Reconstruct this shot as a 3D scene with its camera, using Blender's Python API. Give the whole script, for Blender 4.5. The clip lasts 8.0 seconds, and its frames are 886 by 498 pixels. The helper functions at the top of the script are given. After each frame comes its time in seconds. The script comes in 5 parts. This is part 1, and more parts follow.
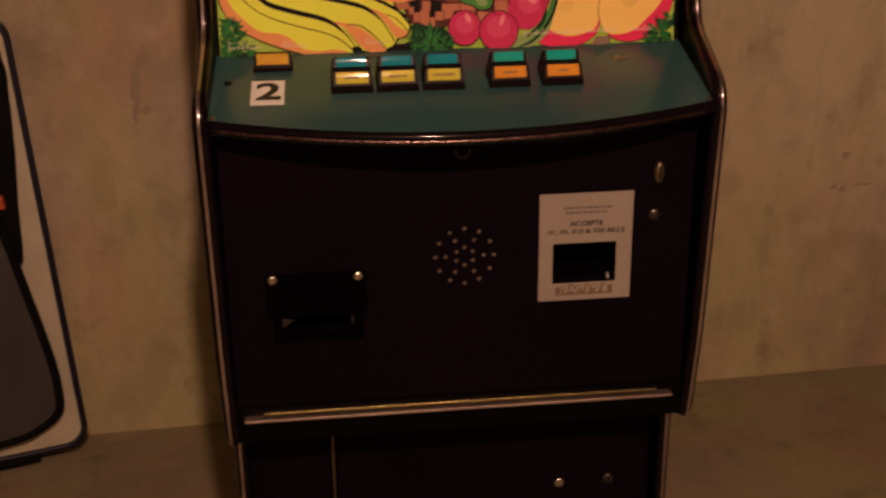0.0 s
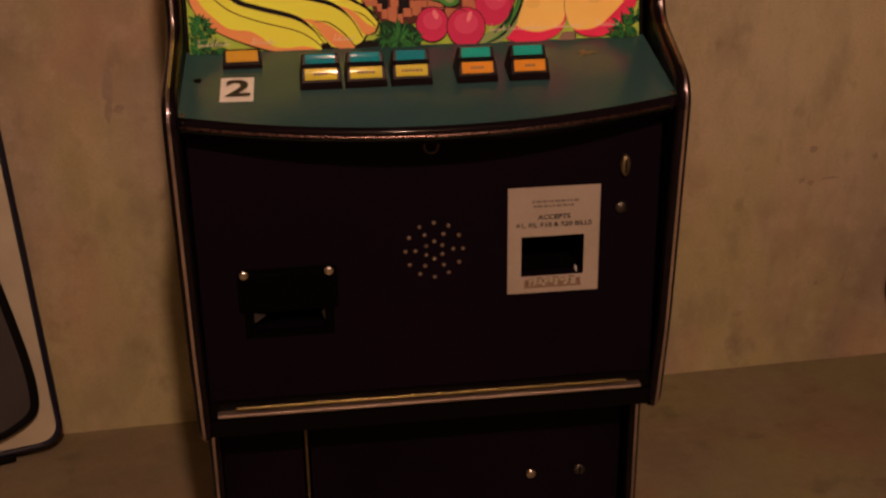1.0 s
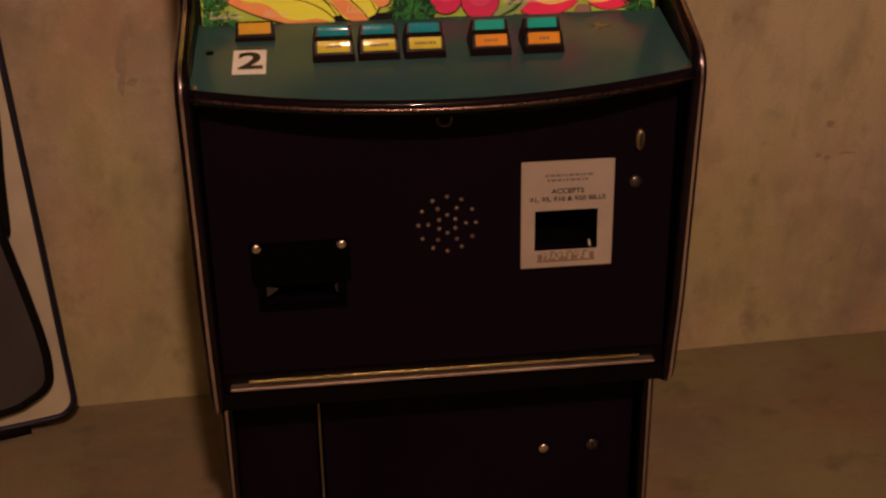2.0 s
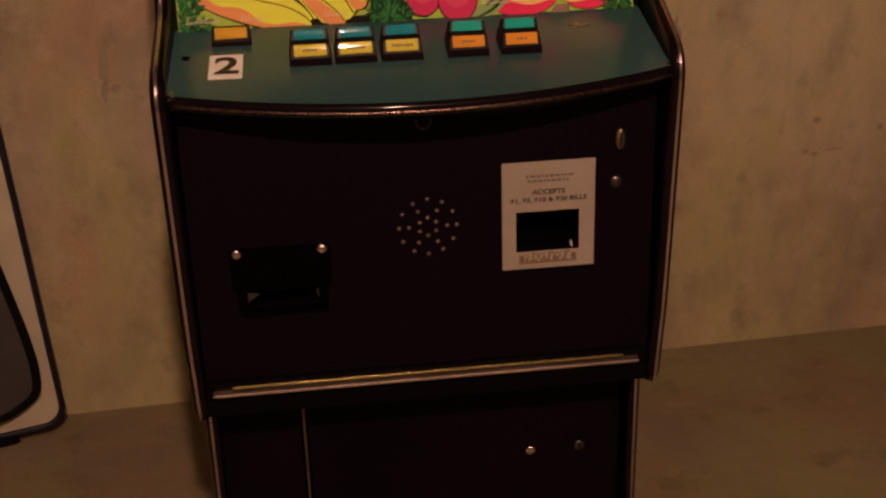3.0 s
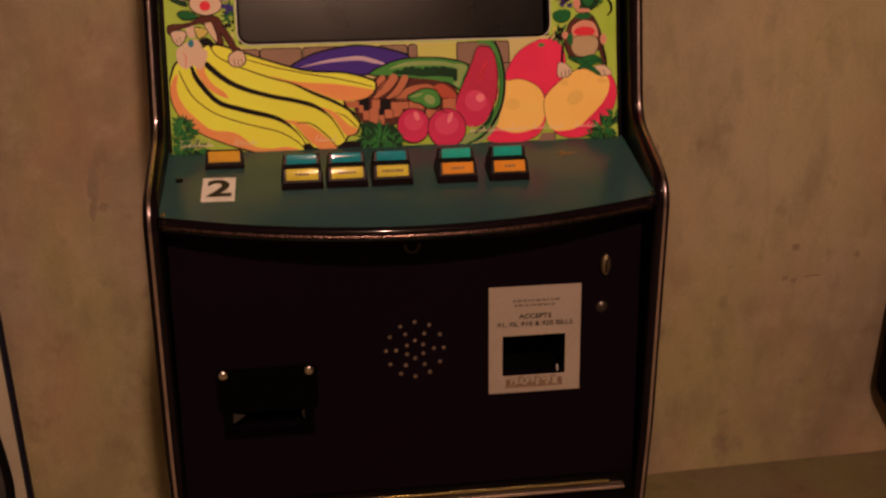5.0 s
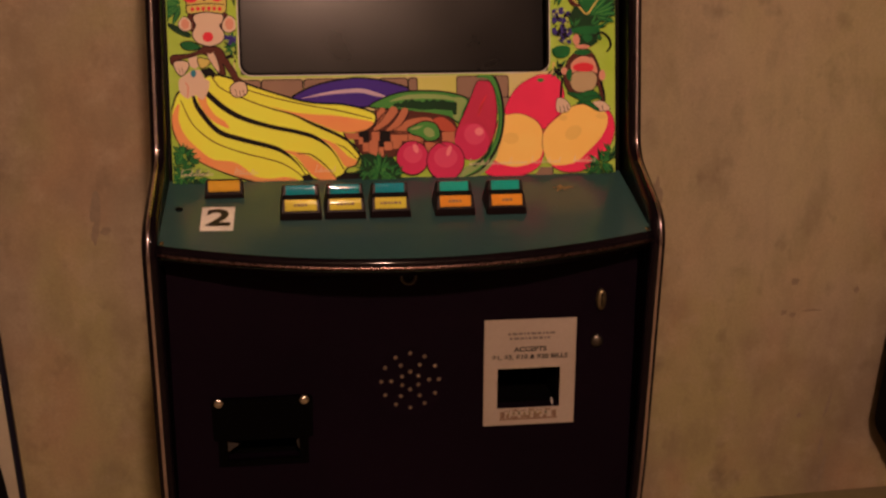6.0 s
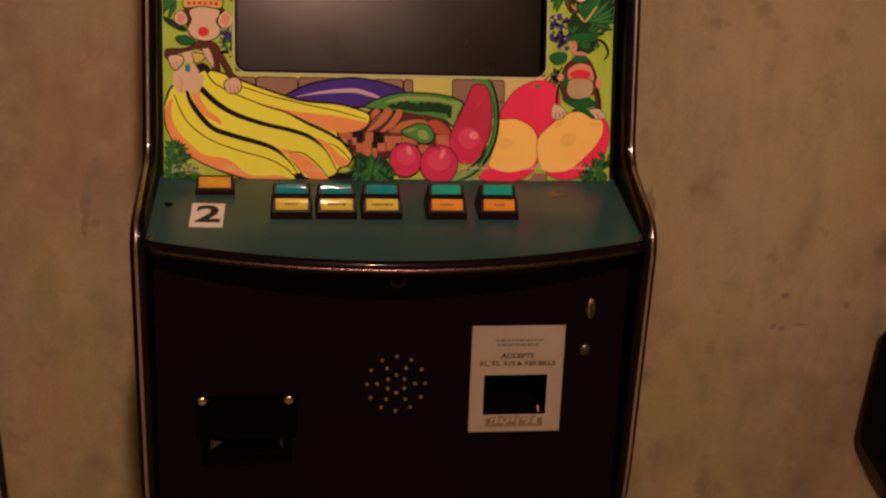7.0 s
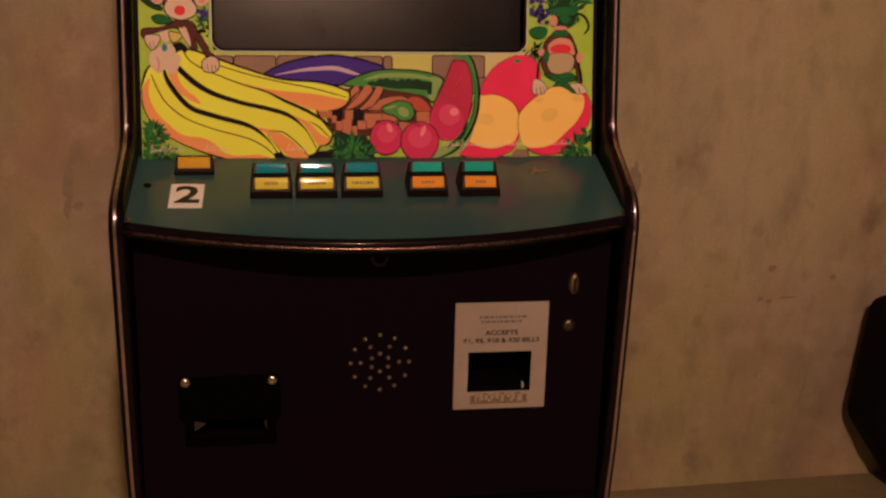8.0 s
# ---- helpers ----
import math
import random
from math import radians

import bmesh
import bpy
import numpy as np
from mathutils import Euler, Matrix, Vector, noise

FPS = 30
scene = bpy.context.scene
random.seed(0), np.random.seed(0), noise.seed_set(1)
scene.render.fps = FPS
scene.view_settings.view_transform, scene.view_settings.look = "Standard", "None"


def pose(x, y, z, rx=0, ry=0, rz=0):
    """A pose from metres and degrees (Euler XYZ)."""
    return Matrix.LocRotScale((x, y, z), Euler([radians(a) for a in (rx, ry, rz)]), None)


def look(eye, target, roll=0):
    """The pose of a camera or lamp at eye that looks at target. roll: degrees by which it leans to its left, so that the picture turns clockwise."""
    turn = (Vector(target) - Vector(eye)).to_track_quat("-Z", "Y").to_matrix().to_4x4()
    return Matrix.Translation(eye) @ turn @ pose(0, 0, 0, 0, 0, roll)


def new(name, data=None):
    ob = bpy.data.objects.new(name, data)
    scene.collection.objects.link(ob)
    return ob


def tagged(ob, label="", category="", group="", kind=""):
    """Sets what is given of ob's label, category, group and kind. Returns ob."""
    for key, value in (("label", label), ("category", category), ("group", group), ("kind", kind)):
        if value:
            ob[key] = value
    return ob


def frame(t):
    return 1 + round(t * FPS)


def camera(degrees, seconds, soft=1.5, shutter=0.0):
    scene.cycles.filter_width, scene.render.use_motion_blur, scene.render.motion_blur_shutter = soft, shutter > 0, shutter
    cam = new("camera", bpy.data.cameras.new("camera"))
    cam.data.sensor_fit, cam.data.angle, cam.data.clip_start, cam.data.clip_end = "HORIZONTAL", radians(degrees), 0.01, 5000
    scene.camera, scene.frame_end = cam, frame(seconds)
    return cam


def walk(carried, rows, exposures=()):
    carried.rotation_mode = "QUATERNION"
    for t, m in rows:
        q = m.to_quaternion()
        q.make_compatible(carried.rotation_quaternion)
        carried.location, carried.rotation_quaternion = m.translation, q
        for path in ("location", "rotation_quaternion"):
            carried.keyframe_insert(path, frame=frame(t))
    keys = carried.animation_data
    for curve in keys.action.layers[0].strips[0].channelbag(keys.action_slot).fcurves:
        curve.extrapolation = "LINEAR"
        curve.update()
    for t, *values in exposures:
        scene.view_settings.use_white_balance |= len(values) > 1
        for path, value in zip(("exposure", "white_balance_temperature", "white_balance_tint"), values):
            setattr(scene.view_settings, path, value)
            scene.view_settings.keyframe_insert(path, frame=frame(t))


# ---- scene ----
import itertools

cam = camera(40.4, 8.0, soft=2.4, shutter=0.5)
PATH = [
    (0, (-0.17, -1.337, 1.271), (0.035, 0.515, 0.543), -0.7),
    (0.3, (-0.1672, -1.3381, 1.2860), (0.0741, 0.5087, 0.5573), 0.5),
    (0.5, (-0.166, -1.341, 1.29), (0.071, 0.509, 0.566), 0.3),
    (0.7, (-0.1655, -1.3464, 1.2833), (0.0834, 0.5079, 0.5764), -0.1),
    (0.8, (-0.1650, -1.3495, 1.2777), (0.0668, 0.5025, 0.5590), -0.57),
    (1, (-0.162, -1.355, 1.271), (0.079, 0.492, 0.541), -0.8),
    (1.2, (-0.1529, -1.3580, 1.2728), (0.0733, 0.4817, 0.5215), -0.90),
    (1.5, (-0.141, -1.359, 1.276), (0.06, 0.473, 0.499), -1.0),
    (1.7, (-0.1477, -1.3567, 1.2734), (0.0479, 0.4777, 0.5010), -0.91),
    (2, (-0.16, -1.351, 1.268), (0.055, 0.483, 0.5), -0.9),
    (2.2, (-0.1559, -1.3501, 1.2677), (0.0634, 0.4833, 0.4993), -1.1),
    (3.3, (-0.1331, -1.3449, 1.2663), (0.0743, 0.491, 0.5005), -2.14),
    (3.5, (-0.129, -1.344, 1.266), (0.065, 0.494, 0.501), -2.4),
    (3.8, (-0.1296, -1.3476, 1.2612), (0.0666, 0.5027, 0.5279), -2.15),
    (4, (-0.13, -1.35, 1.258), (0.053, 0.516, 0.562), -1.5),
    (4.2, (-0.1364, -1.3508, 1.2664), (0.0597, 0.5295, 0.6136), -1.4),
    (4.3, (-0.1404, -1.3511, 1.2725), (0.0819, 0.5318, 0.6358), -1.7),
    (4.5, (-0.146, -1.352, 1.279), (0.092, 0.544, 0.689), -0.7),
    (4.7, (-0.1485, -1.3532, 1.2778), (0.1057, 0.5380, 0.6790), -1.01),
    (5, (-0.152, -1.355, 1.275), (0.116, 0.54, 0.695), -0.6),
    (5.2, (-0.1504, -1.3565, 1.2771), (0.1189, 0.5431, 0.7121), -0.39),
    (6.3, (-0.1416, -1.3645, 1.2889), (0.0999, 0.5535, 0.7761), 0.89),
    (6.4, (-0.1408, -1.3653, 1.2899), (0.0918, 0.5564, 0.7869), 1.09),
    (6.5, (-0.14, -1.366, 1.291), (0.102, 0.551, 0.776), 1.2),
    (7, (-0.141, -1.354, 1.286), (0.135, 0.552, 0.749), 2.2),
    (7.2, (-0.1420, -1.3526, 1.2836), (0.1485, 0.5523, 0.7481), 2.0),
    (7.5, (-0.143, -1.352, 1.282), (0.152, 0.549, 0.735), 2.2),
    (7.7, (-0.1401, -1.3511, 1.2824), (0.1599, 0.5462, 0.7255), 1.92),
    (8, (-0.129, -1.349, 1.284), (0.161, 0.545, 0.712), 1.5),
]
walk(cam, [(t, look(eye, target, roll)) for t, eye, target, roll in PATH])

# ---- light: one bare warm bulb under the ceiling, behind the viewer ----
LAMP = (0.02, -2.35, 2.45)
LAMP_POWER = 2430.0
LAMP_COLOUR = (1.0, 0.572, 0.400)

world = bpy.data.worlds.new("room_dark")
world.use_nodes = True
world.node_tree.nodes["Background"].inputs[0].default_value = (0.02, 0.014, 0.008, 1)
world.node_tree.nodes["Background"].inputs[1].default_value = 0.2
scene.world = world
scene.view_settings.exposure = 0.0


# ---- materials ----
def material(name, colour, rough=0.5, metal=0.0, second=None, scale=8.0, fine=120.0, bump=0.1, stretch=(1, 1, 1), coat=0.0, spec=0.5, rough_var=0.1, amount=0.5):
    m = bpy.data.materials.new(name)
    m.use_nodes = True
    nt = m.node_tree
    b = nt.nodes["Principled BSDF"]
    b.inputs["Metallic"].default_value = metal
    b.inputs["Coat Weight"].default_value = coat
    b.inputs["Coat Roughness"].default_value = 0.08
    b.inputs["Specular IOR Level"].default_value = spec
    tc = nt.nodes.new("ShaderNodeTexCoord")
    mp = nt.nodes.new("ShaderNodeMapping")
    mp.inputs["Scale"].default_value = stretch
    nt.links.new(tc.outputs["Object"], mp.inputs["Vector"])
    big = nt.nodes.new("ShaderNodeTexNoise")
    big.inputs["Scale"].default_value, big.inputs["Detail"].default_value = scale, 6
    small = nt.nodes.new("ShaderNodeTexNoise")
    small.inputs["Scale"].default_value, small.inputs["Detail"].default_value = fine, 4
    for n in (big, small):
        nt.links.new(mp.outputs[0], n.inputs["Vector"])
    add = nt.nodes.new("ShaderNodeMath")
    add.operation = "MULTIPLY_ADD"
    add.inputs[1].default_value, add.inputs[2].default_value = 0.35, 0.0
    nt.links.new(small.outputs[0], add.inputs[0])
    nt.links.new(big.outputs[0], add.inputs[2])
    ramp = nt.nodes.new("ShaderNodeMapRange")
    ramp.inputs["From Min"].default_value, ramp.inputs["From Max"].default_value = 0.45, 0.9
    nt.links.new(add.outputs[0], ramp.inputs["Value"])
    mix = nt.nodes.new("ShaderNodeMix")
    mix.data_type = "RGBA"
    second = second or tuple(c * (1 - 0.35 * amount) for c in colour)
    mix.inputs["A"].default_value, mix.inputs["B"].default_value = (*colour, 1), (*second, 1)
    nt.links.new(ramp.outputs[0], mix.inputs["Factor"])
    nt.links.new(mix.outputs["Result"], b.inputs["Base Color"])
    rr = nt.nodes.new("ShaderNodeMapRange")
    rr.inputs["To Min"].default_value, rr.inputs["To Max"].default_value = max(0.02, rough - rough_var), min(1, rough + rough_var)
    nt.links.new(small.outputs[0], rr.inputs["Value"])
    nt.links.new(rr.outputs[0], b.inputs["Roughness"])
    if bump:
        bp = nt.nodes.new("ShaderNodeBump")
        bp.inputs["Strength"].default_value, bp.inputs["Distance"].default_value = bump, 0.004
        nt.links.new(add.outputs[0], bp.inputs["Height"])
        nt.links.new(bp.outputs[0], b.inputs["Normal"])
    return m


def concrete(name, light, dark, stretch, streaks=0.5, seed=0.0, pale_patch=None):
    """Cast concrete: cloudy tone, long streaks, dark stains, small pits."""
    m = bpy.data.materials.new(name)
    m.use_nodes = True
    nt = m.node_tree
    b = nt.nodes["Principled BSDF"]
    b.inputs["Specular IOR Level"].default_value = 0.25
    tc = nt.nodes.new("ShaderNodeTexCoord")

    def tex(scale, stretch_by, detail=5, rough=0.55, shift=0.0):
        mp = nt.nodes.new("ShaderNodeMapping")
        mp.inputs["Scale"].default_value = stretch_by
        mp.inputs["Location"].default_value = (seed + shift, shift, seed)
        nt.links.new(tc.outputs["Object"], mp.inputs["Vector"])
        n = nt.nodes.new("ShaderNodeTexNoise")
        n.inputs["Scale"].default_value, n.inputs["Detail"].default_value, n.inputs["Roughness"].default_value = scale, detail, rough
        nt.links.new(mp.outputs[0], n.inputs["Vector"])
        return n.outputs[0]

    def ranged(sock, a, z, lo=0.0, hi=1.0):
        r = nt.nodes.new("ShaderNodeMapRange")
        for k, v in (("From Min", a), ("From Max", z), ("To Min", lo), ("To Max", hi)):
            r.inputs[k].default_value = v
        nt.links.new(sock, r.inputs["Value"])
        return r.outputs[0]

    def blend(fac, one, two):
        x = nt.nodes.new("ShaderNodeMix")
        x.data_type = "RGBA"
        nt.links.new(fac, x.inputs["Factor"])
        for k, v in (("A", one), ("B", two)):
            if isinstance(v, tuple):
                x.inputs[k].default_value = (*v, 1)
            else:
                nt.links.new(v, x.inputs[k])
        return x.outputs["Result"]

    cloud = blend(ranged(tex(3.0, (1, 1, 1)), 0.35, 0.68), light, dark)
    grey = tuple(0.5 * (a + c) * k for a, c, k in zip(light, dark, (1.02, 1.0, 0.86)))
    cloud = blend(ranged(tex(1.7, (1, 1, 1), shift=4), 0.42, 0.62, 0, 0.5), cloud, grey)
    cloud = blend(ranged(tex(2.6, (1, 1, 0.6), 3, shift=41), 0.46, 0.60, 0, 0.85), cloud, tuple(c * k for c, k in zip(light, (0.94, 1.02, 0.70))))
    cloud = blend(ranged(tex(3.4, (1, 1, 0.8), 3, shift=53), 0.51, 0.65, 0, 0.7), cloud, tuple(c * k for c, k in zip(light, (0.97, 0.80, 0.72))))
    # one ragged oval of paler tone, mixed in most at its centre
    if pale_patch:
        at, size, tone = pale_patch
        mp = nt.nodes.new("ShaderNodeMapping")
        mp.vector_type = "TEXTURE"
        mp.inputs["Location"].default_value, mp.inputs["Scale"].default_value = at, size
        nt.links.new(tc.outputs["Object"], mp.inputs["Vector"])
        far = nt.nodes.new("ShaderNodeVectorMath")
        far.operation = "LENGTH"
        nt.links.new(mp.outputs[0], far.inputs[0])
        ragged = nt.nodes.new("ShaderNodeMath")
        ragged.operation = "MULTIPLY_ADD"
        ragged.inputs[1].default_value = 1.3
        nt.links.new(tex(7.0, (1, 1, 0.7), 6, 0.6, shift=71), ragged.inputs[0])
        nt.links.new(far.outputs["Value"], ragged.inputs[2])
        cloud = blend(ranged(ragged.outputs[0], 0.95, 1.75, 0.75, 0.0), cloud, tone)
    streak = blend(ranged(tex(6.0, stretch, 4, shift=9), 0.5, 0.72, 0, streaks), cloud, tuple(c * 0.62 for c in dark))
    stain = blend(ranged(tex(9.0, tuple(1 + 0.35 * (s - 1) for s in stretch), 3, shift=17), 0.6, 0.76, 0, 0.6), streak, tuple(c * 0.5 for c in dark))
    pale = blend(ranged(tex(11.0, (1, 1, 1), 6, 0.7, shift=23), 0.5, 0.72, 0, 0.42), stain, tuple(min(1, c * 1.25) for c in light))
    pale = blend(ranged(tex(15.0, (1, 1, 0.55), 7, 0.68, shift=61), 0.50, 0.68, 0, 0.26), pale, tuple(c * 0.82 for c in dark))
    grain = blend(ranged(tex(160.0, (1, 1, 1), 3, shift=31), 0.3, 0.8, 0, 0.22), pale, tuple(c * 0.6 for c in dark))
    nt.links.new(grain, b.inputs["Base Color"])
    nt.links.new(ranged(tex(40.0, (1, 1, 1), shift=3), 0.3, 0.7, 0.62, 0.9), b.inputs["Roughness"])
    mixh = nt.nodes.new("ShaderNodeMath")
    mixh.operation = "MULTIPLY_ADD"
    mixh.inputs[1].default_value = 0.3
    nt.links.new(tex(170.0, (1, 1, 1), 3, shift=7), mixh.inputs[0])
    nt.links.new(tex(22.0, (1, 1, 1), 5, shift=8), mixh.inputs[2])
    bp = nt.nodes.new("ShaderNodeBump")
    bp.inputs["Strength"].default_value, bp.inputs["Distance"].default_value = 0.3, 0.006
    nt.links.new(mixh.outputs[0], bp.inputs["Height"])
    nt.links.new(bp.outputs[0], b.inputs["Normal"])
    return m


WALL = concrete("cast_concrete", (0.512, 0.429, 0.308), (0.308, 0.243, 0.172), (1.6, 1.6, 0.85), 0.38, pale_patch=((0.36, 0.0, 0.88), (0.40, 0.6, 0.55), (0.61, 0.545, 0.36)))
MARK = material("dark_stain", (0.30, 0.242, 0.174), 0.85, second=(0.36, 0.293, 0.212), scale=60, fine=200, bump=0.2)
FLOOR = concrete("floor_concrete", (0.315, 0.264, 0.178), (0.215, 0.175, 0.118), (1, 1, 1), 0.3, 5.0)
PLASTER = concrete("ceiling_plaster", (0.17, 0.15, 0.125), (0.12, 0.105, 0.085), (1, 1, 1), 0.15, 11.0)
LAMINATE = material("black_laminate", (0.0032, 0.0014, 0.0042), 0.5, second=(0.0066, 0.0027, 0.0076), spec=0.05, scale=3, fine=70, bump=0.05, stretch=(1, 1, 9))
SIDE = material("side_laminate", (0.002, 0.0016, 0.002), 0.45, spec=0.08, scale=4, fine=90, bump=0.05)
MOULD = material("dark_tmoulding", (0.004, 0.0026, 0.0045), 0.07, second=(0.007, 0.004, 0.006), scale=14, fine=200, bump=0.0, spec=0.2, rough_var=0.03)
LIP_TRIM = material("worn_trim", (0.21, 0.135, 0.125), 0.28, metal=1.0, second=(0.12, 0.07, 0.07), scale=18, fine=200, bump=0.02)
CHROME_TRIM = material("chrome_trim", (0.88, 0.76, 0.82), 0.2, metal=1.0, second=(0.64, 0.52, 0.60), scale=25, fine=200, bump=0.02, rough_var=0.06)
PANEL = material("teal_panel_laminate", (0.029, 0.083, 0.090), 0.20, second=(0.036, 0.093, 0.097), scale=5, fine=90, bump=0.0, spec=0.5, rough_var=0.04)
DARK_STEEL = material("black_painted_steel", (0.0008, 0.0007, 0.0008), 0.6, spec=0.03, bump=0.03)
CAP_BLACK = material("button_plastic", (0.010, 0.0065, 0.0075), 0.35, spec=0.08, scale=20, fine=200, bump=0.03)
BLACK = material("black_plastic", (0.003, 0.0027, 0.003), 0.4, spec=0.08, scale=20, fine=200, bump=0.05)
# near-black colour stands in for the shade inside slots, recess and key holes
VOID = material("shaded_inside", (0.001, 0.001, 0.001), 0.9, bump=0, spec=0.05)
CHROME = material("worn_chrome", (0.76, 0.70, 0.64), 0.24, metal=1.0, second=(0.45, 0.42, 0.38), scale=60, fine=300, bump=0.05)
BRASS = material("piano_hinge_brass", (0.86, 0.74, 0.36), 0.24, metal=1.0, second=(0.36, 0.28, 0.14), scale=40, fine=200, bump=0.1)
DULL_BRASS = material("dull_brass", (0.26, 0.21, 0.12), 0.45, metal=0.9, second=(0.12, 0.10, 0.06), scale=30, fine=200, bump=0.1)
# bright metal tone imitates light caught on the speaker hole rims
LIT_RIM = material("lit_rim_metal", (0.80, 0.68, 0.50), 0.35, metal=1.0, second=(0.20, 0.16, 0.12), scale=90, fine=300, bump=0.05)
STRIP = material("aluminium_strip", (0.50, 0.40, 0.34), 0.4, metal=0.8, second=(0.30, 0.22, 0.19), scale=12, fine=160, bump=0.05)
CUP_METAL = material("bare_cup_metal", (0.030, 0.027, 0.024), 0.5, second=(0.02, 0.016, 0.014), scale=40, fine=200, bump=0.1)
STEEL = material("dark_steel", (0.10, 0.09, 0.08), 0.35, metal=0.9, scale=20, fine=160, bump=0.05)
PAPER = material("cream_label_card", (0.35, 0.305, 0.262), 0.6, second=(0.30, 0.255, 0.212), scale=9, fine=160, bump=0.03)
STICKER = material("white_sticker", (0.93, 0.92, 0.90), 0.45, scale=30, fine=200, bump=0.02)
INKY = material("print_black", (0.012, 0.011, 0.012), 0.5, bump=0)
GREYINK = material("print_grey", (0.15, 0.13, 0.12), 0.6, bump=0)
TEAL_LENS = material("teal_lens", (0.005, 0.25, 0.33), 0.045, scale=30, fine=200, bump=0.0, rough_var=0.01, spec=0.16)
GREEN_LENS = material("green_lens", (0.01, 0.42, 0.36), 0.045, scale=30, fine=200, bump=0.0, rough_var=0.01, spec=0.28)
YELLOW_LENS = material("yellow_lens", (0.62, 0.6, 0.06), 0.045, second=(0.58, 0.5, 0.05), scale=30, fine=200, bump=0.0, rough_var=0.01, spec=0.28)
ORANGE_LENS = material("orange_lens", (0.74, 0.33, 0.035), 0.045, second=(0.66, 0.27, 0.03), scale=30, fine=200, bump=0.0, rough_var=0.01, spec=0.28)
AMBER_LENS = material("amber_lens", (0.64, 0.38, 0.03), 0.045, scale=30, fine=200, bump=0.0, rough_var=0.01, spec=0.28)
GLASS = material("dusty_tube_glass", (0.004, 0.004, 0.005), 0.30, second=(0.010, 0.010, 0.011), scale=4, fine=9, bump=0.0, spec=0.36, rough_var=0.09, coat=0.04)
CREAM = material("cream_fabric", (0.58, 0.53, 0.40), 0.9, second=(0.46, 0.41, 0.30), scale=9, fine=350, bump=0.35)
NAVY = material("navy_piping", (0.004, 0.005, 0.022), 0.5, scale=40, fine=300, bump=0.2)
GREY_CLOTH = material("grey_nylon", (0.055, 0.052, 0.052), 0.75, second=(0.04, 0.037, 0.036), scale=10, fine=500, bump=0.3)
BLACK_CLOTH = material("black_nylon", (0.005, 0.0045, 0.005), 0.8, spec=0.1, scale=10, fine=400, bump=0.3)
TAG = material("red_tag", (0.45, 0.07, 0.02), 0.5, scale=20, fine=200, bump=0.1)
RUBBER = material("black_rubber", (0.014, 0.013, 0.013), 0.7, scale=20, fine=200, bump=0.1)
FADED = material("faded_brown_print", (0.13, 0.075, 0.05), 0.6, second=(0.22, 0.15, 0.10), scale=200, fine=400, bump=0)
WORN = material("worn_gold_print", (0.30, 0.20, 0.06), 0.5, second=(0.04, 0.07, 0.06), scale=120, fine=300, bump=0.05)

# screen-printed inks of the bezel panel
PRINT = {"rough": 0.55, "scale": 14, "fine": 40, "bump": 0.0, "spec": 0.12, "amount": 0.25}
LIME = material("ink_lime", (0.34, 0.58, 0.045), second=(0.46, 0.66, 0.12), **{**PRINT, "scale": 5})
INK = material("ink_black", (0.006, 0.004, 0.006), **PRINT)
PURPLE = material("ink_purple", (0.06, 0.028, 0.3), **PRINT)
PALE = material("ink_pale", (0.62, 0.62, 0.62), **PRINT)
GREEN = material("ink_green", (0.05, 0.26, 0.055), second=(0.09, 0.34, 0.07), **PRINT)
LEAF = material("ink_leaf", (0.007, 0.11, 0.03), second=(0.015, 0.17, 0.045), **PRINT)
BANANA = material("ink_yellow", (0.80, 0.94, 0.10), second=(0.82, 0.88, 0.085), **PRINT)
ORANGE = material("ink_orange", (0.84, 0.30, 0.13), second=(0.84, 0.42, 0.14), **PRINT)
PEACH = material("ink_peach", (0.7, 0.58, 0.46), second=(0.68, 0.52, 0.4), **PRINT)
SKIN = material("ink_salmon", (0.7, 0.34, 0.25), **PRINT)
BROWN = material("ink_brown", (0.10, 0.030, 0.022), **PRINT)
STONE = material("ink_stone", (0.25, 0.17, 0.13), second=(0.3, 0.2, 0.15), **PRINT)
PLANK = material("ink_plank", (0.58, 0.23, 0.13), second=(0.46, 0.16, 0.085), **PRINT)
RED = material("ink_red", (0.76, 0.04, 0.07), **PRINT)
CRIMSON = material("ink_crimson", (0.86, 0.040, 0.135), second=(0.78, 0.036, 0.12), **PRINT)
CHERRY = material("ink_cherry", (0.66, 0.038, 0.14), second=(0.58, 0.032, 0.12), **PRINT)
PINK = material("ink_pink", (0.72, 0.08, 0.19), **PRINT)
MELON = material("ink_melon", (0.48, 0.028, 0.085), second=(0.58, 0.04, 0.11), **PRINT)
FLESH = material("ink_mango", (0.95, 0.69, 0.20), second=(0.95, 0.62, 0.16), **PRINT)
LEMON = material("ink_lemon", (0.52, 0.66, 0.2), **PRINT)
GOLD = material("ink_gold", (0.66, 0.58, 0.16), **PRINT)
CREAM_INK = material("ink_cream", (0.66, 0.60, 0.33), second=(0.60, 0.58, 0.24), **PRINT)
YELLOW_INK = material("ink_soft_yellow", (0.56, 0.60, 0.14), second=(0.62, 0.62, 0.22), **PRINT)
LILAC = material("ink_lilac", (0.58, 0.46, 0.60), **PRINT)
PALE_GREEN = material("ink_pale_green", (0.24, 0.40, 0.13), second=(0.30, 0.42, 0.17), **PRINT)
DARK_LEAF = material("ink_dark_leaf", (0.008, 0.035, 0.014), second=(0.010, 0.06, 0.02), **PRINT)
BRICK = material("ink_brick", (0.50, 0.10, 0.06), **PRINT)
ROSE = material("ink_rose", (0.86, 0.27, 0.33), **PRINT)
TAN = material("ink_tan", (0.50, 0.40, 0.24), **PRINT)
